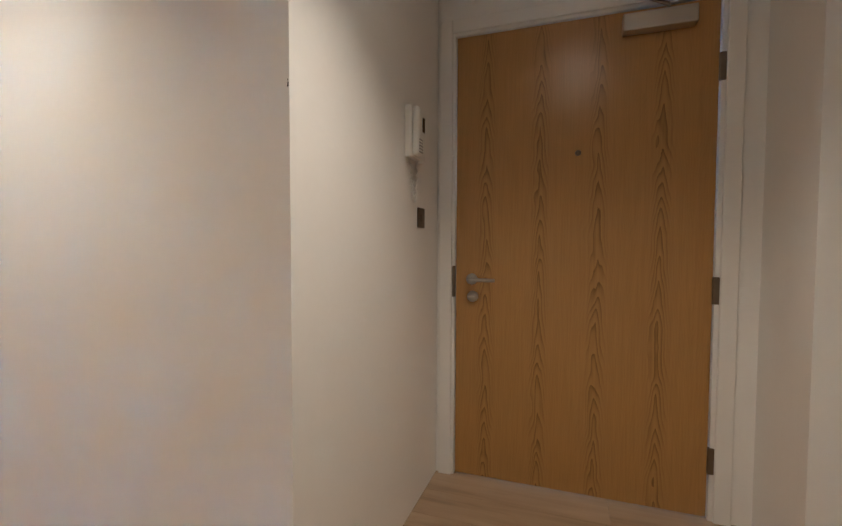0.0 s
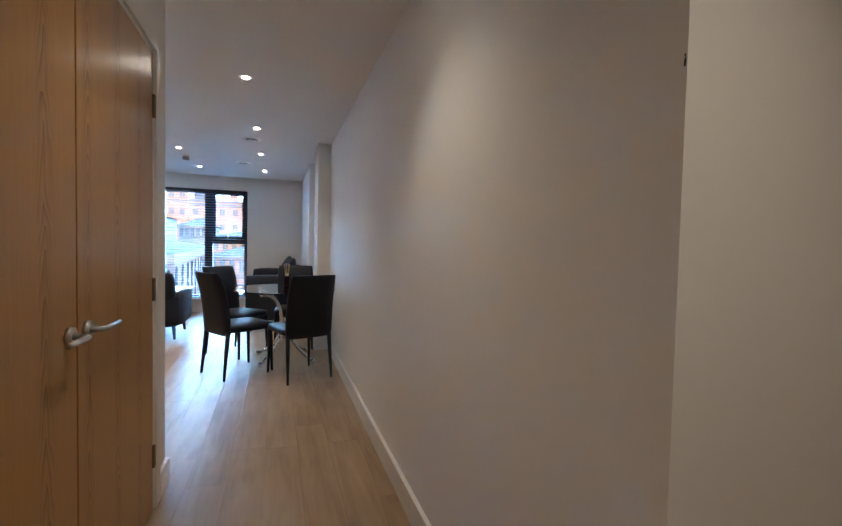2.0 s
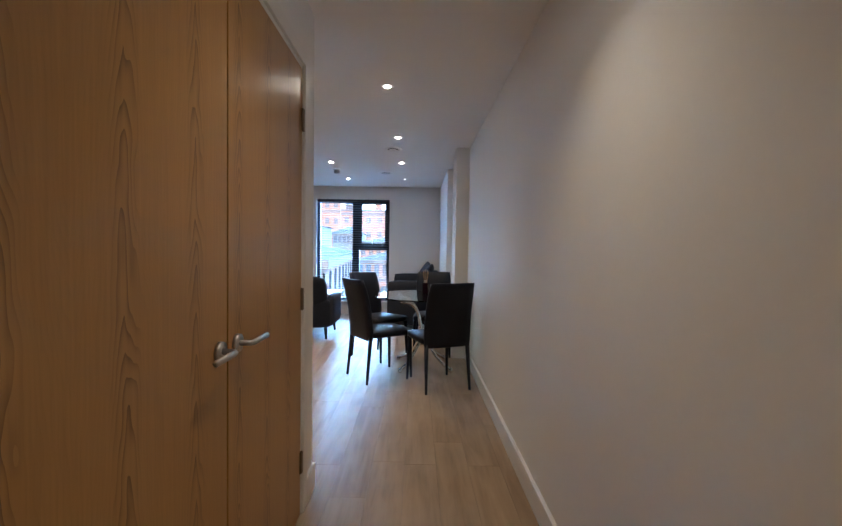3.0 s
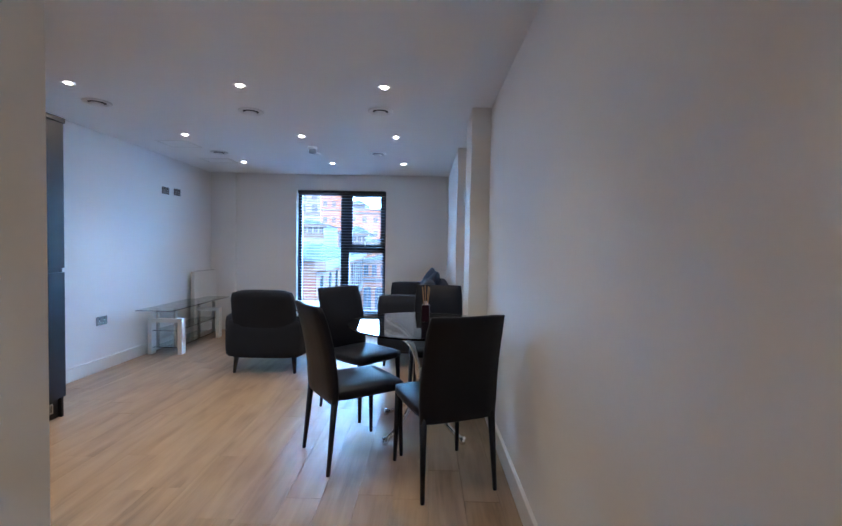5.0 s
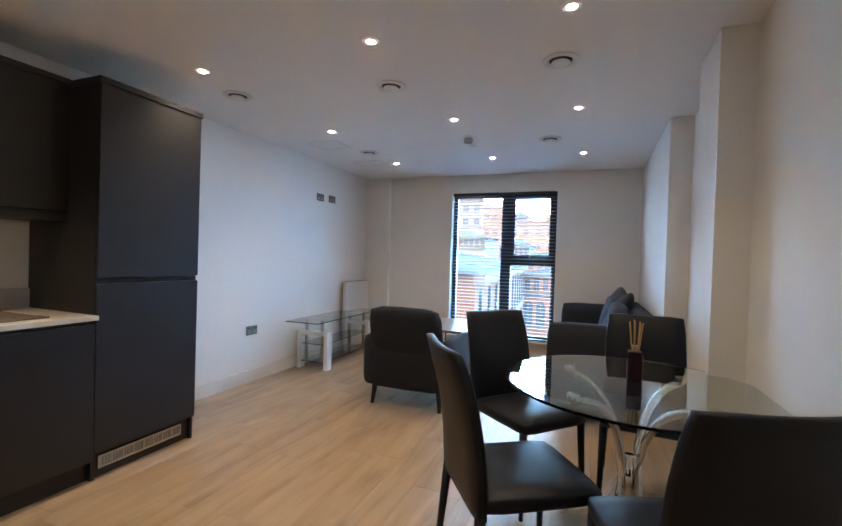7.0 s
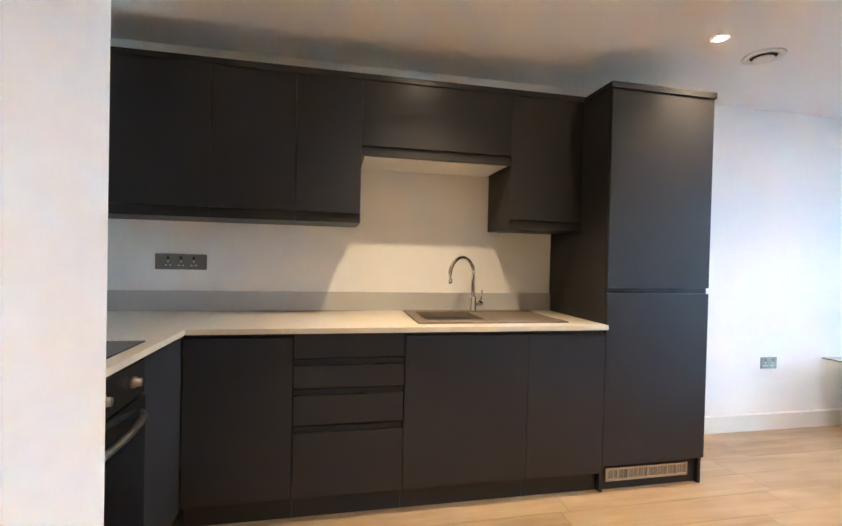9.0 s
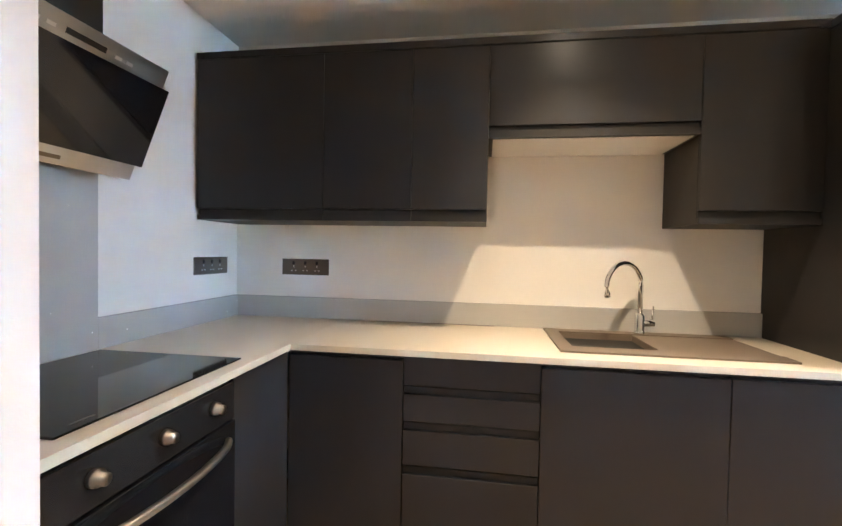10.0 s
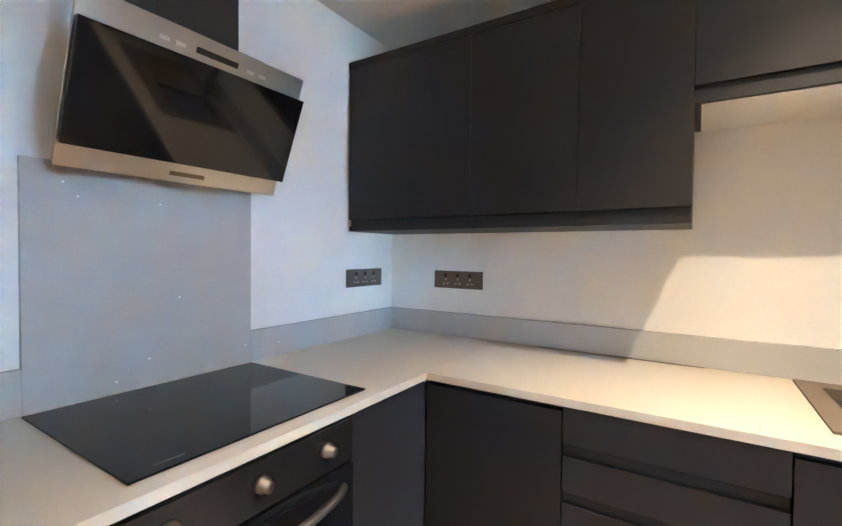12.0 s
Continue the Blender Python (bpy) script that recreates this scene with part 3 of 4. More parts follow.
# ---- sockets ----
def socket(x, y, z, rz, gangs, label, group):
    """A socket plate on a wall; rz turns its face, which looks along -y, to the room."""
    t = thing("socket", x, y, z, label, "socket", group, rz)
    hw = 0.043 + 0.03 * (gangs - 1) + (0.03 if gangs > 2 else 0)
    part("plate", box(-hw, -0.006, -0.043, hw, 0, 0.043, 0.003), M_SOCKET, t)
    for k in range(gangs):
        cx = (k - (gangs - 1) / 2) * 0.066
        part("rocker", box(cx - 0.007, -0.010, 0.012, cx + 0.007, -0.0065, 0.030, 0.002), M_BLACKP, t)
        for dx, dz, w, h in ((0, 0.002, 0.004, 0.010), (-0.011, -0.020, 0.008, 0.005), (0.011, -0.020, 0.008, 0.005)):
            part("pin_hole", box(cx + dx - w / 2, -0.0075, dz - h / 2, cx + dx + w / 2, -0.0062, dz + h / 2), M_WHITEP, t)
    return t


socket(-3.54, YH, 1.178, 180, 3, "brushed nickel triple socket above the worktop", "kitchen sockets")
socket(XW, 1.735, 1.173, 90, 3, "brushed nickel triple socket above the worktop", "kitchen sockets")
socket(XW, 5.775, 0.50, 90, 2, "brushed nickel double socket low on the wall", "living room sockets")
socket(XW, 6.85, 1.945, 90, 2, "brushed nickel socket plate high on the wall for a television", "living room sockets")
socket(XW, 7.10, 1.955, 90, 2, "brushed nickel aerial plate high on the wall for a television", "living room sockets")
socket(-0.185, 5.07, 0.40, -90, 2, "brushed nickel double socket low on the column", "living room sockets")


# ---- ceiling fittings ----
def downlight():
    t = thing("downlight", 0, 0, CEIL, "round recessed ceiling downlight, lit warm white", "downlight", "ceiling downlights")
    part("trim", lathe([(0.0208, -0.0005), (0.025, -0.004), (0.038, -0.005), (0.042, -0.002), (0.042, -0.0002)], 28), M_WHITEP, t, "white trim ring", True)
    part("lens", lathe([(0.0, -0.0042), (0.019, -0.0042), (0.0205, -0.0035), (0.0205, -0.0008), (0.0, -0.0008)], 24), M_LAMP, t, "glowing lens")
    return t


# x, y and how bright the lamp burns
LIGHTS = [(-0.12, -0.36, 0.78), (-0.56, 1.22, 0.55), (-0.845, 3.08, 0.45), (-1.80, 3.09, 0.75), (-2.93, 3.09, 1.3), (-3.0, 4.47, 0.9), (-1.82, 4.47, 0.9),
          (-0.83, 4.47, 0.8), (-2.94, 5.81, 0.6), (-1.78, 5.80, 0.6), (-0.837, 5.79, 0.6), (-2.925, 7.17, 0.42), (-1.76, 7.16, 0.42), (-0.825, 7.14, 0.42)]
first_light = downlight()
for i, (lx, ly, power) in enumerate(LIGHTS):
    if i:
        copy_thing(first_light, pose(lx, ly, CEIL))
    else:
        first_light.matrix_basis = pose(lx, ly, CEIL)
    sd = bpy.data.lights.new("downlight_beam", "SPOT")
    sd.energy, sd.color, sd.spot_size, sd.spot_blend, sd.shadow_soft_size = SPOT_W * power, WARM, radians(112 if ly < 2 else 104), 1.0, 0.014
    so = new("downlight_beam", sd)
    so.location = (lx, ly, CEIL - 0.012)


def air_valve():
    t = thing("air_valve", 0, 0, CEIL, "round white ceiling ventilation valve with a centre disc", "ceiling vent", "ceiling air valves")
    part("collar", lathe([(0.066, -0.001), (0.067, -0.009), (0.084, -0.013), (0.098, -0.008), (0.10, -0.001)], 32), M_WHITEP, t, "", True)
    part("throat", lathe([(0.0, -0.0012), (0.0625, -0.0012), (0.0625, -0.0035), (0.0, -0.0035)], 28), M_THROAT, t, "throat painted dark for its shade", True)
    part("disc", lathe([(0.0, -0.025), (0.030, -0.025), (0.048, -0.021), (0.051, -0.016), (0.046, -0.012), (0.0, -0.004)], 28), M_WHITEP, t, "", True)
    return t


valve = air_valve()
VALVES = [(-0.908, 4.98), (-1.97, 5.03), (-3.10, 4.86), (-2.98, 6.60), (-1.10, 6.55)]
for i, (vx, vy) in enumerate(VALVES):
    if i:
        copy_thing(valve, pose(vx, vy, CEIL))
    else:
        valve.matrix_basis = pose(vx, vy, CEIL)


def smoke_alarm():
    t = thing("smoke_alarm", -1.79, 6.28, CEIL, "white smoke and heat detector hanging from the ceiling", "detector")
    part("base", lathe([(0.0, -0.001), (0.052, -0.001), (0.052, -0.016), (0.045, -0.020), (0.0, -0.020)], 28), M_WHITEP, t, "", True)
    part("head", lathe([(0.036, -0.020), (0.042, -0.030), (0.042, -0.052), (0.034, -0.064), (0.0, -0.066)], 28), M_GREYP, t, "grey detector head", True)
    return t


smoke_alarm()
sp = thing("sprinkler_plate", -1.82, 6.60, CEIL, "small flat white sprinkler cover on the ceiling", "sprinkler")
part("disc", lathe([(0.0, -0.001), (0.04, -0.001), (0.04, -0.010), (0.036, -0.012), (0.0, -0.012)], 24), M_WHITEP, sp, "", True)
for hx0, hy0, hx1, hy1 in ((-3.40, 6.05, -3.06, 6.36), (-3.40, 6.95, -3.02, 7.22)):
    t = thing("access_panel", (hx0 + hx1) / 2, (hy0 + hy1) / 2, CEIL, "flush white access panel in the ceiling", "access panel", "ceiling access panels")
    w, h = (hx1 - hx0) / 2, (hy1 - hy0) / 2
    part("frame", boxes((-w, -h, -0.006, -w + 0.02, h, -0.0005), (w - 0.02, -h, -0.006, w, h, -0.0005), (-w + 0.02, -h, -0.006, w - 0.02, -h + 0.02, -0.0005), (-w + 0.02, h - 0.02, -0.006, w - 0.02, h, -0.0005)), M_WHITEP, t)
    part("panel", box(-w + 0.023, -h + 0.023, -0.004, w - 0.023, h - 0.023, -0.0005), M_CEIL, t)


# ---- kitchen ----
XF = -3.155     # face of the base unit doors
WT = 0.897      # worktop's top
XU = -3.41      # face of the wall unit doors
UB, UT = 1.40, 2.145


def base_unit(y0, y1, kind, label):
    t = thing("base_unit", XF, y0, 0, label, "kitchen cabinet", "base units")
    w = y1 - y0
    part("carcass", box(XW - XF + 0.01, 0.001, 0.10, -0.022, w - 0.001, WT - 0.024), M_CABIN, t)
    part("plinth", box(-0.07, 0.001, 0, -0.052, w - 0.001, 0.10), M_CAB, t, "dark recessed plinth")
    if kind == "drawers":
        for z0, z1 in ((0.757, 0.868), (0.618, 0.722), (0.450, 0.583), (0.115, 0.412)):
            f = part("drawer_front", box(-0.019, 0.0025, z0 if z0 > 0.2 else 0.115, 0, w - 0.0025, z1, 0.0015), M_CAB, t)
            # grip strip painted near-black for the shade of its recess
            part("grip", box(-0.019, 0.0025, z1 + 0.001, -0.014, w - 0.0025, z1 + 0.028), M_CABIN, f, "recessed grip, its shade painted dark")
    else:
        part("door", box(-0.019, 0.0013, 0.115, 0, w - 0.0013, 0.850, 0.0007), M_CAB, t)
        part("grip", box(-0.019, 0.0025, 0.851, -0.014, w - 0.0025, 0.872), M_CABIN, t, "recessed grip, its shade painted dark")
    return t


base_unit(1.937, 2.40, "door", "anthracite handleless corner base unit under the worktop")
base_unit(2.40, 2.912, "drawers", "anthracite handleless base unit with four drawers")
base_unit(2.912, 3.546, "door", "anthracite handleless base unit under the sink")
base_unit(3.546, 3.977, "door", "anthracite handleless base unit beside the tall cabinet")

fill = thing("corner_filler", -2.775, 1.935, 0, "anthracite filler panel beside the oven", "kitchen panel")
part("panel", box(XF + 2.775, -0.019, 0.10, 0, 0, WT - 0.03, 0.0015), M_CAB, fill)
part("plinth", box(XF + 2.775, -0.07, 0, 0, -0.055, 0.10), M_CAB, fill)

# worktop: an L in one piece, with holes for the sink's bowl
wt = thing("worktop", -3.13, 1.955, WT, "cream quartz L-shaped worktop with a thin front edge", "worktop")
BX0, BX1, BY0, BY1 = -3.66, -3.31, 3.04, 3.385
ox, oy = -3.13, 1.955
part("slab", box(XW - ox, YH - oy, -0.024, -1.98 - ox, 0, 0), M_WORK, wt)
slab = bmesh.new()
for x0, y0, x1, y1 in ((XW, 1.956, -3.13, BY0), (XW, BY0, BX0, BY1), (BX1, BY0, -3.13, BY1), (XW, BY1, -3.13, 3.977)):
    add_box(slab, x0 - ox, y0 - oy, -0.024, x1 - ox, y1 - oy, 0)
bmesh.ops.remove_doubles(slab, verts=slab.verts, dist=0.0001)
part("slab", slab, M_WORK, wt)
up = thing("upstand", XW, 1.33, WT, "grey sparkle quartz upstand along the worktop's back", "upstand")
part("strip", boxes((0, 0.02, 0.0005, 0.018, 3.977 - 1.33, 0.113)), M_UPST, up)
part("strip", box(0, 0, 0.0005, -2.884 - XW, 0.018, 0.113), M_UPST, up)
part("strip", box(-2.246 - XW, 0, 0.0005, -1.98 - XW, 0.018, 0.113), M_UPST, up)
part("seal_gap", box(0.0185, 0.80, 0.0004, 0.0215, 1.42, 0.0022), M_CABIN, up, "dark open joint along the worktop")
spb = thing("splashback", -2.565, YH, WT + 0.0005, "grey sparkle quartz splashback behind the hob", "splashback")
part("slab", box(-0.318, 0, 0, 0.318, 0.018, 0.63, 0.001), M_UPST, spb)


def wall_unit(y0, y1, z0, label, doors=1):
    t = thing("wall_unit", XU, y0, z0, label, "kitchen cabinet", "wall units")
    w, h = y1 - y0, UT - z0
    part("carcass", box(XW - XU + 0.001, 0.0005, 0, -0.021, w - 0.0005, h), M_CAB, t)
    part("bottom_rail", box(-0.020, 0.0005, 0, -0.002, w - 0.0005, 0.022), M_CAB, t)
    # the grip recess's shade is in this strip's darker colour
    part("grip", box(-0.020, 0.002, 0.0225, -0.014, w - 0.002, 0.05), M_CABIN, t, "recessed grip, its shade painted dark")
    part("door", box(-0.019, 0.001, 0.052, 0, w - 0.001, h, 0.0006), M_CAB, t)
    if z0 > 1.5:
        part("base_panel", box(XW - XU + 0.002, 0.018, -0.003, -0.022, w - 0.018, -0.0002), M_WHITEP, t, "white underside")
    return t


wall_unit(1.345, 1.968, UB, "anthracite handleless wall unit in the kitchen corner")
wall_unit(1.968, 2.372, UB, "anthracite handleless wall unit, closed")
wall_unit(2.372, 2.702, UB, "narrow anthracite handleless wall unit, closed")
wall_unit(2.702, 3.535, 1.755, "short wide anthracite wall unit above the sink")
wall_unit(3.535, 3.976, UB, "anthracite handleless wall unit beside the tall cabinet")
cor = thing("cornice", XU, 1.345, UT, "anthracite rail along the top of the wall units", "cornice")
part("rail", box(XW - XU, 0, 0.0005, 0.008, 3.976 - 1.345, 0.032, 0.003), M_CAB, cor)


def tall_unit():
    t = thing("tall_cabinet", XF, 3.978, 0, "tall anthracite fridge cabinet with two doors and a steel vent grille", "kitchen cabinet")
    w = 0.632
    d0 = XW - XF + 0.001
    part("side_panel", box(d0, 0, 0, -0.0205, 0.018, 2.135), M_CAB, t)
    part("side_panel", box(d0, w - 0.018, 0, -0.0205, w, 2.135), M_CAB, t)
    part("carcass", box(d0 + 0.001, 0.019, 0.15, -0.0215, w - 0.019, 2.134), M_CABIN, t)
    part("lower_door", box(-0.019, 0.002, 0.152, 0, w - 0.002, 1.062, 0.0015), M_CAB, t)
    part("upper_door", box(-0.019, 0.002, 1.094, 0, w - 0.002, 2.135, 0.0015), M_CAB, t)
    part("top_rail", box(d0, -0.008, 2.136, 0.008, w + 0.008, 2.170, 0.003), M_CAB, t)
    part("plinth", box(-0.06, 0.019, 0, -0.045, w - 0.019, 0.15), M_CAB, t)
    g = part("vent_grille", boxes((-0.044, 0.05, 0.045, -0.035, 0.56, 0.055), (-0.044, 0.05, 0.105, -0.035, 0.56, 0.115), (-0.044, 0.05, 0.055, -0.035, 0.06, 0.105), (-0.044, 0.55, 0.055, -0.035, 0.56, 0.105)), M_STEEL, t, "brushed steel vent grille")
    for k in range(7):
        part("grille_bar", box(-0.043, 0.119 + k * 0.0615, 0.055, -0.036, 0.127 + k * 0.0615, 0.105), M_STEEL, g)
    for k in range(32):
        part("grille_fin", box(-0.042, 0.066 + k * 0.0154, 0.055, -0.039, 0.0685 + k * 0.0154, 0.105), M_STEEL, g)
    part("grille_back", box(-0.0448, 0.055, 0.05, -0.0442, 0.555, 0.11), M_GREYP, t)
    return t


tall_unit()


def sink():
    t = thing("sink", -3.49, 3.42, WT, "taupe composite sink with one bowl and a flat drainer", "sink")
    x0, x1, y0, y1 = -0.235, 0.262, -0.43, 0.385
    bx0, bx1, by0, by1 = BX0 + 3.49 + 0.008, BX1 + 3.49 - 0.008, BY0 - 3.42 + 0.008, BY1 - 3.42 - 0.008
    rim = bmesh.new()
    for r in ((x0, y0, 0.0005, bx0, y1, 0.008), (bx1, y0, 0.0005, x1, y1, 0.008), (bx0, y0, 0.0005, bx1, by0, 0.008), (bx0, by1, 0.0005, bx1, y1, 0.004)):
        add_box(rim, *r)
    part("rim", rim, M_SINK, t)
    part("bowl", boxes((bx0, by0, -0.19, bx1, by1, -0.18), (bx0 - 0.006, by0 - 0.006, -0.18, bx0, by1 + 0.006, 0.0), (bx1, by0 - 0.006, -0.18, bx1 + 0.006, by1 + 0.006, 0.0),
                       (bx0, by0 - 0.006, -0.18, bx1, by0, 0.0), (bx0, by1, -0.18, bx1, by1 + 0.006, 0.0)), M_SINK, t)
    part("waste", lathe([(0.0, -0.1795), (0.04, -0.1795), (0.042, -0.176), (0.0, -0.174)], 20, (-0.0, -0.2, 0)), M_STEEL, t, "round steel waste", True)
    return t


sink()


def tap():
    t = thing("kitchen_tap", -3.685, 3.42, WT + 0.008, "polished chrome swan-neck mixer tap beside the sink", "tap")
    part("body", lathe([(0.026, 0), (0.026, 0.006), (0.022, 0.012), (0.022, 0.085), (0.018, 0.095), (0.0, 0.095)], 24), M_CHROME, t, "", True)
    pts = [(0, 0, 0.09), (0, 0, 0.225)]
    for k in range(1, 13):
        a = math.pi * k / 12 * 1.08
        pts.append((0.104 * (1 - math.cos(a)) * 0.66, -0.104 * (1 - math.cos(a)) * 0.90, 0.225 + 0.104 * math.sin(a)))
    part("spout", tube(pts, 0.0115, 14), M_CHROME, t, "", True)
    a, b = Vector(pts[-1]), Vector(pts[-1]) + Vector((-0.003, 0.0025, -0.022))
    part("nozzle", tube([a, b], 0.0128, 14), M_CHROME, t, "", True)
    h = part("side_handle", tube([(0, 0.0, 0.05), (0.0, 0.062, 0.05)], 0.017, 16), M_CHROME, t, "", True)
    part("pin", tube([(0, 0.052, 0.05), (0, 0.058, 0.13)], 0.0045, 8), M_CHROME, h, "", True)
    return t


tap()

hob = thing("induction_hob", -2.553, 1.638, WT, "black glass induction hob set flush on the worktop", "hob")
part("glass", box(-0.315, -0.268, 0.0008, 0.315, 0.268, 0.006, 0.002), M_BLKGLASS, hob)
part("badge", box(0.20, 0.235, 0.0062, 0.26, 0.243, 0.0064), M_MARK, hob, "tiny faint badge bar")


def oven():
    t = thing("oven", -2.475, 1.942, 0, "black built-in oven with three steel knobs and a curved bar handle", "oven")
    hw = 0.298
    part("cabinet", box(-hw, -0.58, 0.10, hw, -0.025, WT - 0.03), M_CABIN, t)
    part("control_panel", box(-hw, -0.024, 0.742, hw, 0.0, 0.858, 0.003), M_OVEN, t)
    for x in (-0.196, -0.004, 0.188):
        k = part("knob", tube([(x, 0, 0.805), (x, 0.012, 0.805), (x, 0.014, 0.805), (x, 0.030, 0.805)], [0.019, 0.019, 0.014, 0.013], 24), M_KNOB, t, "dull steel knob", True)
    part("oven_door", box(-hw, -0.024, 0.27, hw, 0.004, 0.737, 0.003), M_BLKGLASS, t, "black glass oven door")
    pts = [(-0.25 + 0.5 * k / 16, 0.012 + 0.045 * math.sin(math.pi * k / 16) ** 0.6, 0.69) for k in range(17)]
    part("bar_handle", tube(pts, 0.011, 10), M_STEEL, t, "curved brushed steel handle", True)
    part("lower_panel", box(-hw, -0.022, 0.105, hw, 0, 0.265, 0.002), M_CAB, t)
    part("plinth", box(-hw, -0.07, 0, hw, -0.055, 0.10), M_CAB, t)
    return t


oven()
efill = thing("end_filler", -1.985, 1.935, 0, "anthracite filler panel between oven and wall", "kitchen panel")
part("panel", box(-0.19, -0.019, 0.0, 0.004, 0, WT - 0.03, 0.0015), M_CAB, efill)


def hood():
    t = thing("extractor_hood", -2.575, YH, 1.50, "angled extractor hood of steel and black glass above the hob", "extractor hood")
    hw = 0.305

    def slab(x0, x1, lo, hi, off, thick, bevel=0.0):
        """A slab in the hood's slanting front: lo, hi along the slant, off in front of it."""
        b, u = Vector((0, 0.135, 0.0)), Vector((0, 0.150, 0.365))
        n = Vector((0, 0.365, -0.150)).normalized()
        bm = box(x0, 0, lo, x1, thick, hi, bevel)
        for v in bm.verts:
            v.co = b + u * v.co.z + n * (off + v.co.y) + Vector((v.co.x, 0, 0))
        return bm

    bm = bmesh.new()
    prof = [(0.0005, 0.02), (0.125, 0.0), (0.135, 0.0), (0.285, 0.365), (0.270, 0.375), (0.0005, 0.30)]
    a = [bm.verts.new((-0.17, y, z)) for y, z in prof]
    b = [bm.verts.new((0.17, y, z)) for y, z in prof]
    for k in range(len(prof)):
        q = (k + 1) % len(prof)
        bm.faces.new((a[k], a[q], b[q], b[k]))
    bm.faces.new(a[::-1])
    bm.faces.new(b)
    part("body", bm, M_BLACKP, t)
    part("steel_front", slab(-hw, hw, 0.0, 1.0, 0.001, 0.010, 0.001), M_STEEL, t, "brushed steel front")
    part("glass_panel", slab(-hw, hw, 0.145, 0.84, 0.030, 0.008, 0.001), M_BLKGLASS, t, "black glass panel standing proud")
    part("panel_spacer", slab(-hw + 0.05, hw - 0.05, 0.25, 0.75, 0.0115, 0.018), M_BLACKP, t)
    part("display", slab(-0.075, 0.045, 0.885, 0.925, 0.0112, 0.0012), M_BLACKP, t, "small dark display")
    for x in (-0.155, -0.115, 0.085, 0.125):
        part("button", slab(x - 0.012, x + 0.012, 0.885, 0.91, 0.0112, 0.003), M_WHITEP, t)
    part("badge", slab(-0.05, 0.05, 0.045, 0.075, 0.0112, 0.0008), M_BRONZE, t, "small dull badge bar")
    part("chimney", box(-0.105, 0.001, 0.32, 0.125, 0.24, CEIL - 1.501), M_BLACKP, t, "black flue cover up to the ceiling")
    return t


hood()


# ---- dining area ----
def dining_chair():
    t = thing("dining_chair", 0, 0, 0, "black faux-leather dining chair with slim tapered legs", "chair", "chairs round the dining table")
    seat = cushion(-0.215, -0.215, 0.405, 0.215, 0.235, 0.475, 0.028, 0.010)
    part("seat", seat, M_LEATHER, t, "", True)
    # back: a padded sheet that leans and curls outwards at its top
    bm = cushion(-0.215, -0.025, 0.0, 0.215, 0.025, 0.56, 0.022, 0.004)
    bmesh.ops.subdivide_edges(bm, edges=[e for e in bm.edges if abs(e.verts[0].co.z - e.verts[1].co.z) > 0.05], cuts=1)
    for v in bm.verts:
        h = max(0.0, v.co.z / 0.56)
        w = 1.02 - 0.06 * h
        v.co.x *= w
        v.co.y += -0.215 - 0.02 * h - 0.095 * h ** 2.2 + 0.018 * (v.co.x / 0.215) ** 2 * h
        v.co.z = 0.385 + v.co.z * (1.018 - 0.018 * (1 - (v.co.x / 0.215) ** 2) * h)
    part("backrest", bm, M_LEATHER, t, "", True)
    for x, y0, y1 in ((-0.195, -0.215, -0.255), (0.195, -0.215, -0.255), (-0.195, 0.205, 0.220), (0.195, 0.205, 0.220)):
        bm = tube([(x, y0, 0.42), (x * 1.06, y1, 0)], [0.020, 0.011], 8)
        part("leg", bm, M_LEATHER, t, "", True)
    return t


chair = dining_chair()
CHAIRS = [(-0.422, 3.92, 21), (-0.955, 4.165, -56.2), (-1.02, 4.90, -131), (-0.418, 5.11, 176)]
for i, (cx, cy, rz) in enumerate(CHAIRS):
    if i:
        copy_thing(chair, pose(cx, cy, 0, 0, 0, rz))
    else:
        chair.matrix_basis = pose(cx, cy, 0, 0, 0, rz)


def dining_table():
    t = thing("dining_table", -0.535, 4.53, 0, "round clear glass dining table on curved chrome tubes", "table")
    part("glass_top", lathe([(0.0, 0.738), (0.527, 0.738), (0.53, 0.741), (0.53, 0.747), (0.527, 0.750), (0.0, 0.750)], 72), M_CLEAR, t, "clear glass top")
    for k in range(4):
        a = radians(45 + 90 * k + 4)
        c, s = math.cos(a), math.sin(a)
        pts = []
        for i in range(15):
            u = i / 14
            if u < 0.4:
                r = 0.045 + 0.315 * (1 - u / 0.4) ** 1.9
                z = 0.02 + 0.33 * (u / 0.4) ** 1.15
            else:
                w = (u - 0.4) / 0.6
                r = 0.045 + 0.30 * w ** 2.0
                z = 0.35 + 0.355 * math.sin(w * math.pi / 2) ** 0.9
            pts.append((c * r, s * r, z))
        part("curved_leg", tube(pts, 0.0165, 12), M_CHROME, t, "curved chrome tube", True)
        e = pts[-1]
        part("top_pad", lathe([(0.0, 0.0), (0.022, 0.0), (0.026, 0.006), (0.026, 0.030), (0.0, 0.030)], 16, (e[0], e[1], 0.7075)), M_CHROME, t, "chrome glass support", True)
        f = pts[0]
        part("foot", lathe([(0.0, 0.0), (0.018, 0.0), (0.020, 0.004), (0.020, 0.042), (0.0, 0.042)], 16, (f[0], f[1], 0.0)), M_CHROME, t, "chrome foot", True)
    part("hub", tube([(0, 0, 0.22), (0, 0, 0.44)], 0.030, 16), M_CHROME, t, "", True)
    return t


dining_table()


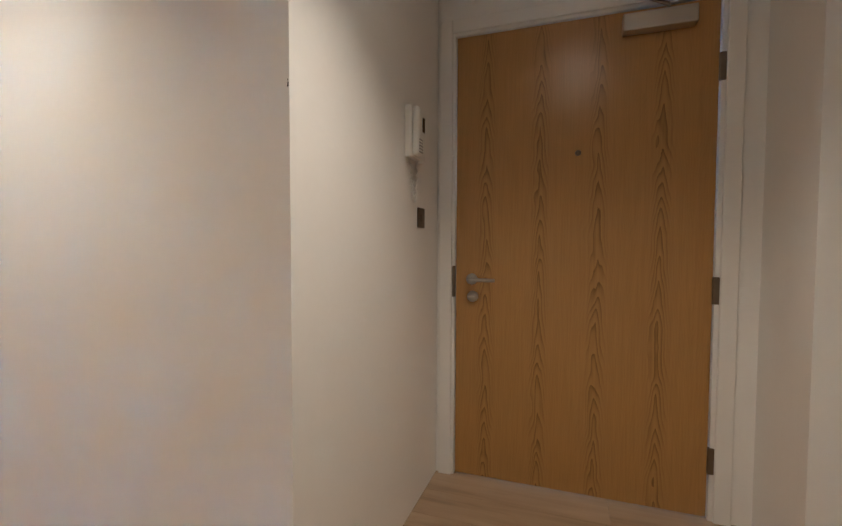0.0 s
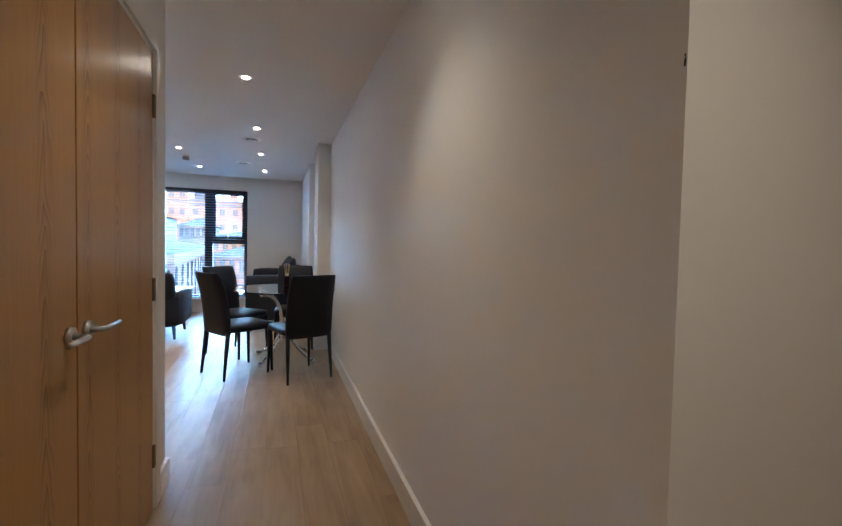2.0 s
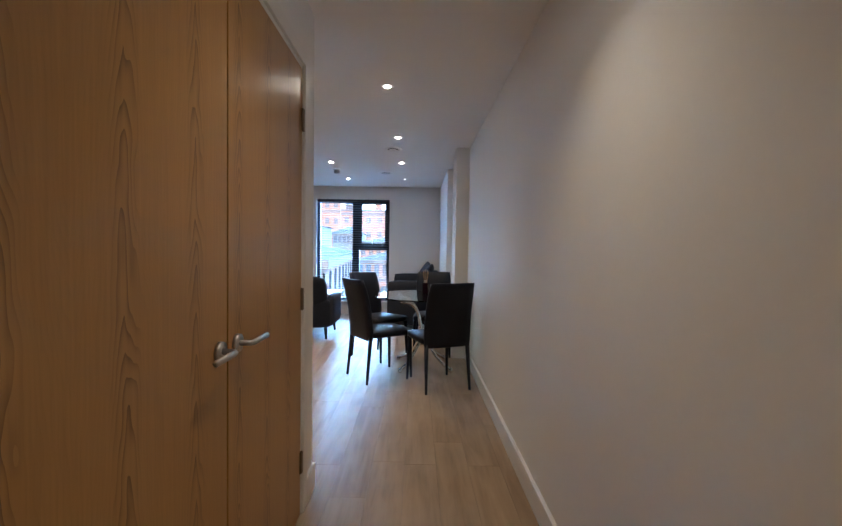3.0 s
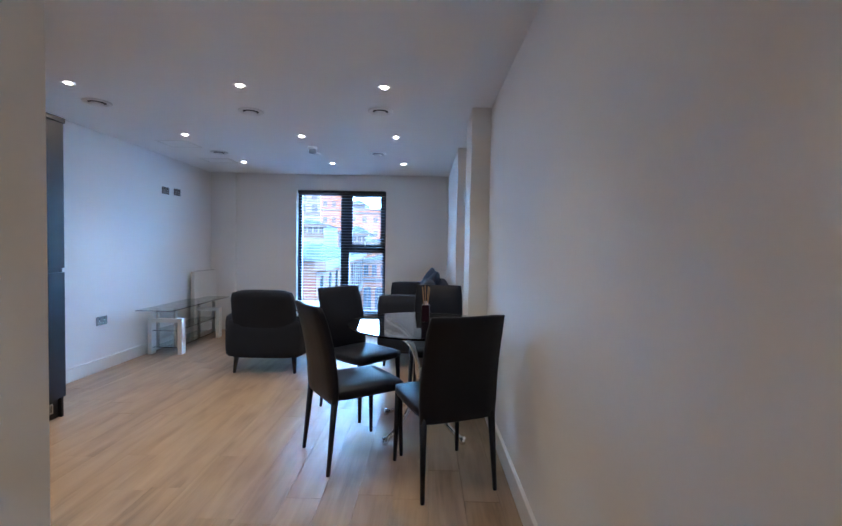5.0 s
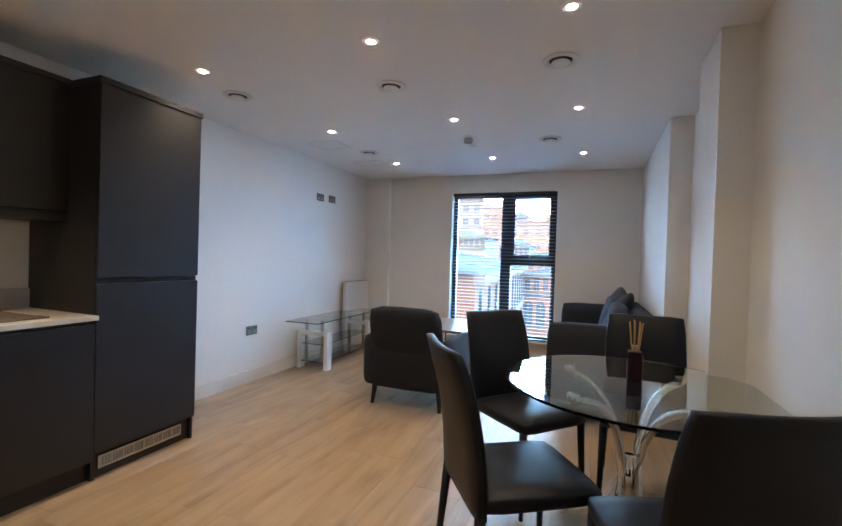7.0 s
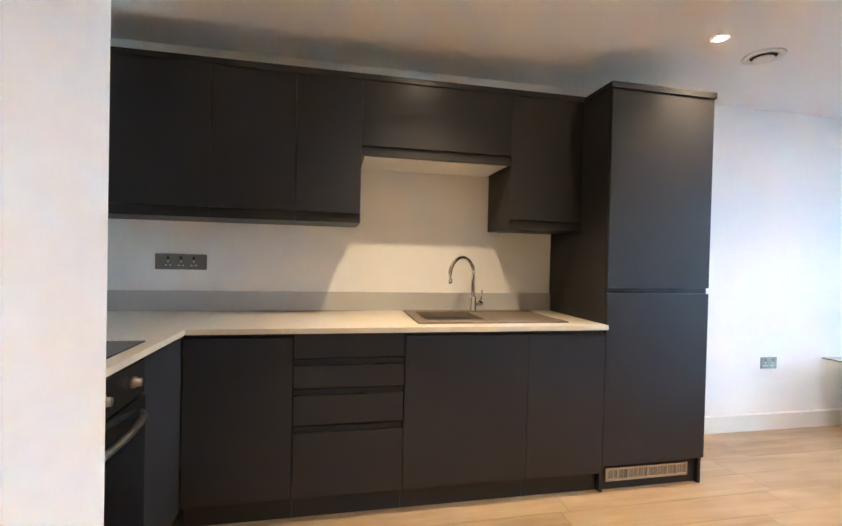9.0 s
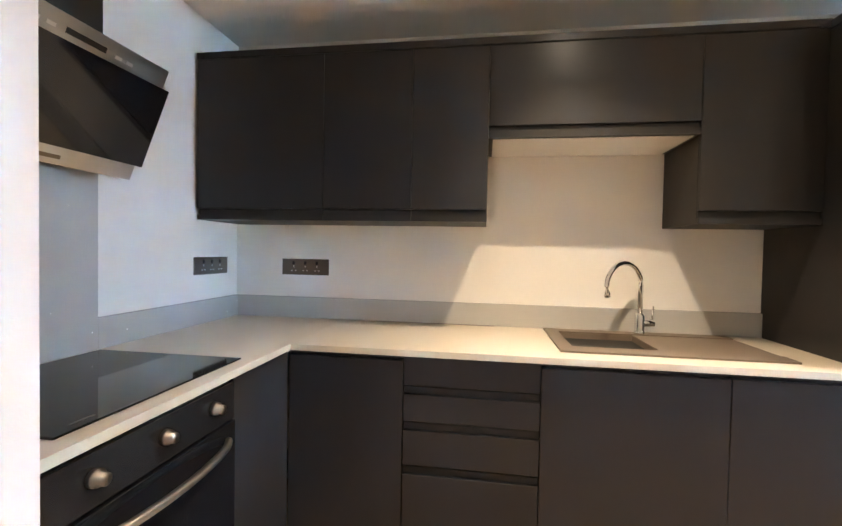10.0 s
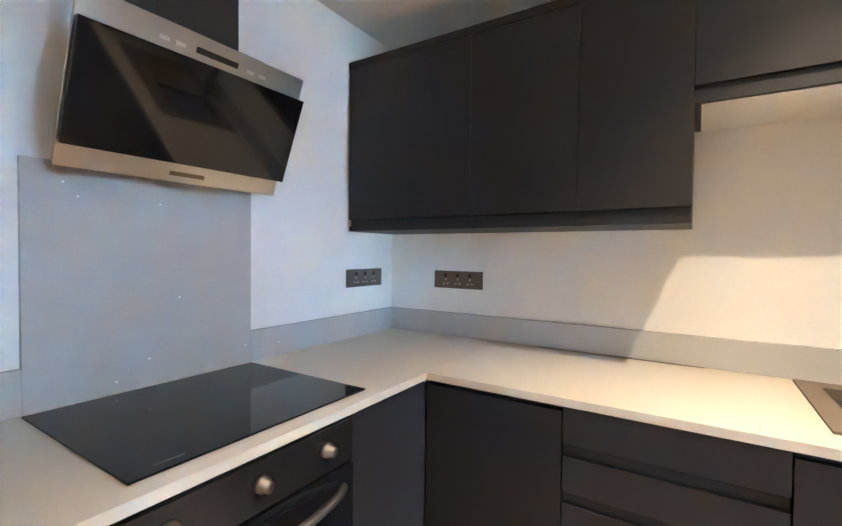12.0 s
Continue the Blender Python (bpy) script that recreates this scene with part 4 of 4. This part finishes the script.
def reed_diffuser():
    t = thing("reed_diffuser", -0.52, 4.60, 0.7505, "dark plum glass reed diffuser with rattan sticks on the table", "diffuser")
    part("bottle", box(-0.03, -0.03, 0, 0.03, 0.03, 0.125, 0.006), M_DIFF, t)
    part("neck", lathe([(0.014, 0.125), (0.016, 0.127), (0.016, 0.15), (0.0, 0.15)], 16), M_STEEL, t, "silver collar", True)
    for k in range(7):
        a = k * 0.9
        part("reed", tube([(0.004 * math.cos(a), 0.004 * math.sin(a), 0.02), (0.028 * math.cos(a), 0.028 * math.sin(a), 0.25 + 0.006 * (k % 3))], 0.0025, 6), M_REED, t)
    return t


reed_diffuser()


# ---- living area ----
def armchair():
    t = thing("armchair", -2.13, 6.15, 0, "charcoal fabric armchair with rounded arms on black tapered legs", "armchair", rz=1)
    t.scale = (1.06, 1.06, 1.02)
    bm = cushion(-0.285, -0.40, 0.30, 0.285, -0.24, 0.82, 0.06, 0.012)
    for v in bm.verts:
        v.co.y -= 0.10 * max(0, (v.co.z - 0.4)) / 0.42
    part("backrest", bm, M_FABRIC, t, "", True)
    part("back_panel", cushion(-0.345, -0.42, 0.16, 0.345, -0.26, 0.54, 0.05, 0.008), M_FABRIC, t, "", True)
    for s in (-1, 1):
        bm = cushion(s * 0.285, -0.38, 0.17, s * 0.375, 0.34, 0.58, 0.042, 0.008) if s > 0 else cushion(-0.375, -0.38, 0.17, -0.285, 0.34, 0.58, 0.042, 0.008)
        for v in bm.verts:
            if v.co.z > 0.4:
                v.co.z -= 0.05 * max(0, v.co.y + 0.1)
        part("arm", bm, M_FABRIC2, t, "", True)
    part("base", cushion(-0.285, -0.30, 0.17, 0.285, 0.33, 0.30, 0.03, 0.0), M_FABRIC, t, "", True)
    part("seat_cushion", cushion(-0.28, -0.27, 0.30, 0.28, 0.36, 0.45, 0.05, 0.02), M_FABRIC, t, "", True)
    for x, y in ((-0.27, -0.33), (0.27, -0.33), (-0.27, 0.27), (0.27, 0.27)):
        part("leg", tube([(x, y, 0.19), (x * 1.06, y * 1.06, 0)], [0.026, 0.014], 10), M_DARKLEG, t, "black tapered leg", True)
    return t


armchair()


def sofa():
    t = thing("sofa", -0.62, 6.99, 0, "grey fabric two-seat sofa with loose cushions against the wall", "sofa")
    # the sofa looks along -x; its back stands at the wall
    part("base", cushion(-0.36, -0.85, 0.16, 0.40, 0.85, 0.34, 0.03, 0.0), M_FABRIC, t, "", True)
    part("back", cushion(0.22, -0.85, 0.32, 0.40, 0.85, 0.86, 0.05, 0.01), M_FABRIC, t, "", True)
    for y0, y1 in ((-0.97, -0.84), (0.84, 0.97)):
        part("arm", cushion(-0.40, y0, 0.16, 0.38, y1, 0.78, 0.045, 0.006), M_FABRIC2, t, "", True)
    for y0, y1 in ((-0.83, -0.005), (0.005, 0.83)):
        part("seat_cushion", cushion(-0.39, y0, 0.34, 0.21, y1, 0.51, 0.05, 0.015), M_FABRIC2, t, "", True)
        part("back_cushion", cushion(0.07, y0 + 0.02, 0.51, 0.22, y1 - 0.02, 0.90, 0.055, 0.02), M_FABRIC2, t, "", True)
    for x, y in ((-0.32, -0.84), (0.32, -0.84), (-0.32, 0.84), (0.32, 0.84)):
        part("leg", tube([(x, y, 0.18), (x * 1.05, y * 1.03, 0)], [0.024, 0.014], 10), M_DARKLEG, t, "black tapered leg", True)
    return t


sofa()
for y, tilt, lean, turn in ((7.26, 20, 14, 8), (6.80, 26, -12, -6)):
    c = thing("scatter_cushion", -0.585, y, 0.52, "plump grey square scatter cushion leaning on the sofa", "cushion", "sofa cushions")
    c.matrix_basis = pose(-0.585, y, 0.545, lean, tilt, turn)
    bm = cushion(-0.06, -0.23, 0.0, 0.06, 0.23, 0.47, 0.055, 0.03)
    for v in bm.verts:
        pinch = abs(v.co.y / 0.23) * abs(v.co.z / 0.235 - 1)
        v.co.x *= 1 - 0.55 * min(1.0, pinch)
    part("cover", bm, M_FABRIC2, c, "", True)


def coffee_table():
    t = thing("coffee_table", -2.22, 7.38, 0, "low coffee table with a walnut-effect top on thin black legs", "table")
    part("top", box(-0.29, -0.47, 0.455, 0.29, 0.47, 0.48, 0.004), M_WOODTOP, t)
    for x in (-0.22, 0.22):
        for y in (-0.42, 0.42):
            part("leg", tube([(x, y, 0.455), (x * 1.04, y * 1.02, 0)], 0.009, 8), M_BLACKP, t, "", True)
    return t


coffee_table()


def tv_stand():
    t = thing("tv_stand", -3.54, 6.95, 0, "glass television stand with white gloss frames and steel posts", "tv stand", rz=1.5)
    part("glass_top", box(-0.205, -0.73, 0.532, 0.205, 0.73, 0.540, 0.002), M_CLEAR, t, "clear glass top")
    part("glass_shelf", box(-0.140, -0.52, 0.272, 0.140, 0.52, 0.278, 0.001), M_CLEAR, t, "clear glass shelf")
    part("glass_shelf", box(-0.140, -0.52, 0.080, 0.140, 0.52, 0.086, 0.001), M_CLEAR, t, "clear glass shelf")
    for y in (-0.48, 0.48):
        part("gloss_frame", boxes((-0.195, y - 0.045, 0, -0.150, y + 0.045, 0.415), (0.150, y - 0.045, 0, 0.195, y + 0.045, 0.415), (-0.150, y - 0.045, 0.372, 0.150, y + 0.045, 0.415)), M_GLOSSW, t, "white gloss frame")
        for x in (-0.10, 0.10):
            part("post", tube([(x, y, 0.078), (x, y, 0.532)], 0.019, 14), M_STEEL, t, "steel post", True)
    return t


tv_stand()


def panel_heater():
    t = thing("panel_heater", XW, 7.65, 0.25, "slim white electric panel heater on the wall", "heater")
    part("bracket", box(0, -0.22, 0.12, 0.045, 0.22, 0.5), M_GREYP, t)
    part("case", box(0.046, -0.31, 0, 0.105, 0.31, 0.66, 0.008), M_WHITEP, t)
    part("top_grille", box(0.056, -0.25, 0.6605, 0.095, 0.25, 0.664), M_GREYP, t)
    return t


panel_heater()


# ---- outside the window ----
setting("ground", box(-120, 8.6, -9.5, 120, 240, -9.3), M_TARMAC, "grey street and yard far below the window", "ground")


def arched_window(parent, x, z, w, h, y=-0.02, arched=True):
    bm = bmesh.new()
    pts = [(x - w / 2, z), (x + w / 2, z)]
    if arched:
        pts += [(x + w / 2 * math.cos(math.pi * k / 8), z + h - w / 2 + w / 2 * math.sin(math.pi * k / 8)) for k in range(9)]
    else:
        pts += [(x + w / 2, z + h), (x - w / 2, z + h)]
    f = [bm.verts.new((px, y, pz)) for px, pz in pts]
    g = [bm.verts.new((px, y + 0.12, pz)) for px, pz in pts]
    bm.faces.new(f)
    bm.faces.new(g[::-1])
    for k in range(len(pts)):
        q = (k + 1) % len(pts)
        bm.faces.new((f[k], g[k], g[q], f[q]))
    win = part("window", bm, M_DARKGL, parent)
    part("window_bars", boxes((x - 0.05, y - 0.06, z, x + 0.05, y - 0.005, z + h - 0.05), (x - w / 2, y - 0.06, z + h * 0.55, x + w / 2, y - 0.005, z + h * 0.55 + 0.08),
                              (x - w / 2 - 0.12, y - 0.10, z - 0.18, x + w / 2 + 0.12, y - 0.005, z - 0.02)), M_STONE, win, "pale sill and glazing bars")


def house(x, y, rz, w, d, z1, roof_h, wall_mat, rows, label, bands=()):
    """A building whose front looks along -y, before it is turned; rows: (z, width, height, count, arched)."""
    t = thing("building", x, y, -9.3, label, "building", "buildings across the street", rz)
    part("wall", box(0, 0, 0, w, d, z1 + 9.3), wall_mat, t)
    for b in bands:
        part("stone_band", box(-0.06, -0.10, b + 9.3, w + 0.06, -0.003, b + 9.75), M_STONE, t)
    if roof_h:
        bm = bmesh.new()
        z = z1 + 9.3
        o = 0.35
        base = [bm.verts.new(p) for p in ((-o, -o, z), (w + o, -o, z), (w + o, d + o, z), (-o, d + o, z))]
        k = min(w, d) * 0.42
        ridge = [bm.verts.new(p) for p in ((k, d / 2, z + roof_h), (w - k, d / 2, z + roof_h))]
        bm.faces.new((base[0], base[1], ridge[1], ridge[0]))
        bm.faces.new((base[2], base[3], ridge[0], ridge[1]))
        bm.faces.new((base[1], base[2], ridge[1]))
        bm.faces.new((base[3], base[0], ridge[0]))
        bm.faces.new(base[::-1])
        part("roof", bm, M_SLATE, t, "grey slate roof")
        part("eaves", box(-0.4, -0.4, z - 0.35, w + 0.4, -0.003, z - 0.02), M_STONE, t, "pale stone eaves")
    else:
        part("parapet", box(-0.1, -0.1, z1 + 9.3, w + 0.1, 0.5, z1 + 9.7), M_STONE, t)
    for z, ww, hh, n, arched in rows:
        for k in range(n):
            arched_window(t, w * (k + 0.5) / n, z + 9.3, ww, hh, arched=arched)
    return t


house(-4.47, 17.2, 95, 30, 14, 0.77, 1.3, M_CLAY, ((-2.2, 0.72, 2.35, 12, True), (-5.9, 0.72, 2.2, 12, True)), "long red brick warehouse with arched windows and low slate roof", (-2.9,))
house(-7.3, 48.3, 0, 10, 10, -0.1, 1.3, M_CLAY2, ((-1.72, 0.5, 1.15, 11, False), (-5.4, 0.85, 2.45, 8, True)), "orange brick house with arched doorways and slate roof", (-2.5,))
house(-19.0, 54, 0, 6.2, 8, 4.0, 0.8, M_PALE, ((2.9, 0.45, 0.75, 9, False), (1.0, 0.45, 0.75, 9, False)), "grey pavilion with a row of narrow windows and slate roof", (2.3,))
house(-13.0, 64, 0, 4, 8, 3.4, 1.2, M_PALE, ((2.1, 0.42, 0.9, 6, False),), "small grey lantern-roofed block between the brick houses")
house(-8.8, 62, 0, 10, 8, 2.1, 0.8, M_CLAY2, ((0.4, 0.6, 0.9, 9, False),), "low orange brick house with a grey slate roof", (-0.5,))
tall_block = house(-14.4, 79, 0, 18, 12, 7.9, 0, M_CLAY2, ((5.9, 0.8, 0.85, 9, False), (3.4, 0.8, 0.85, 9, False)), "tall modern red brick block with small windows and a flat roof", (7.2,))
part("chimney", box(6.0, 1.0, 17.6, 7.3, 2.4, 18.6), M_CLAY2, tall_block, "red brick roof turret")
house(-17.4, 94, 0, 4.0, 8, 10.6, 1.3, M_PALE, ((9.0, 0.5, 1.1, 6, False),), "pale glazed roof pavilion behind the brick block")
house(-21.2, 87, 0, 5.2, 12, 11.4, 0, M_CLAY2, ((9.4, 0.8, 1.0, 3, False), (6.2, 0.8, 1.0, 3, False)), "narrow tall orange brick block", (8.4,))
house(-47, 98, 0, 23, 12, 14.6, 0, M_PALE, ((12.0, 1.3, 1.5, 9, False), (9.2, 1.3, 1.5, 9, False), (5.4, 1.3, 1.5, 9, False)), "pale modern apartment block behind the brick blocks", (8.3,))

# bright overcast sky beyond the roofs
setting("backdrop", box(-260, 190, -10, 260, 191, 190), M_SKY, "plain bright overcast sky beyond the roofs", "sky")

# ---- floor planks, last ----
PW, PL = 0.182, 1.22
plank_meshes = {}


def plank_mesh(width, length):
    """One plank with eased edges; cut planks at the walls get a mesh of their own length."""
    key = (round(width, 3), round(length, 3))
    if key not in plank_meshes:
        bm = box(-width / 2 + 0.0003, -length / 2 + 0.0003, -0.0035, width / 2 - 0.0003, length / 2 - 0.0003, 0.0)
        for v in bm.verts:
            if v.co.z > -0.001:
                v.co.x -= math.copysign(0.0005, v.co.x)
                v.co.y -= math.copysign(0.0005, v.co.y)
        bmesh.ops.recalc_face_normals(bm, faces=bm.faces)
        me = bpy.data.meshes.new("plank")
        bm.to_mesh(me)
        bm.free()
        me.materials.append(M_PLANK)
        plank_meshes[key] = me
    return plank_meshes[key]


def lay(x0, x1, lo, hi, off):
    """A row of planks between two walls."""
    y = lo - off
    while y < hi:
        a, c = max(y, lo), min(y + PL, hi)
        if c - a > 0.02:
            p = new("plank", plank_mesh(x1 - x0, c - a))
            p.parent = floor
            p.location = ((x0 + x1) / 2, (a + c) / 2, 0)
        y += PL


rng = random.Random(7)
px = XW
while px < FX + 0.05:
    off = round(rng.choice((0.0, 0.31, 0.62, 0.93)) + rng.uniform(0, 0.1), 2)
    end = min(px + PW, FX + 0.05)
    mid = (px + end) / 2
    if mid < XC:
        lay(px, end, YH, YN, off)
    elif mid < 0.08:
        lay(px, end, -2.1, YN, off)
    elif mid < 0.72:
        lay(px, end, -2.1, YJ, off)
    else:
        lay(px, end, -1.045, YJ, off)
    px += PW
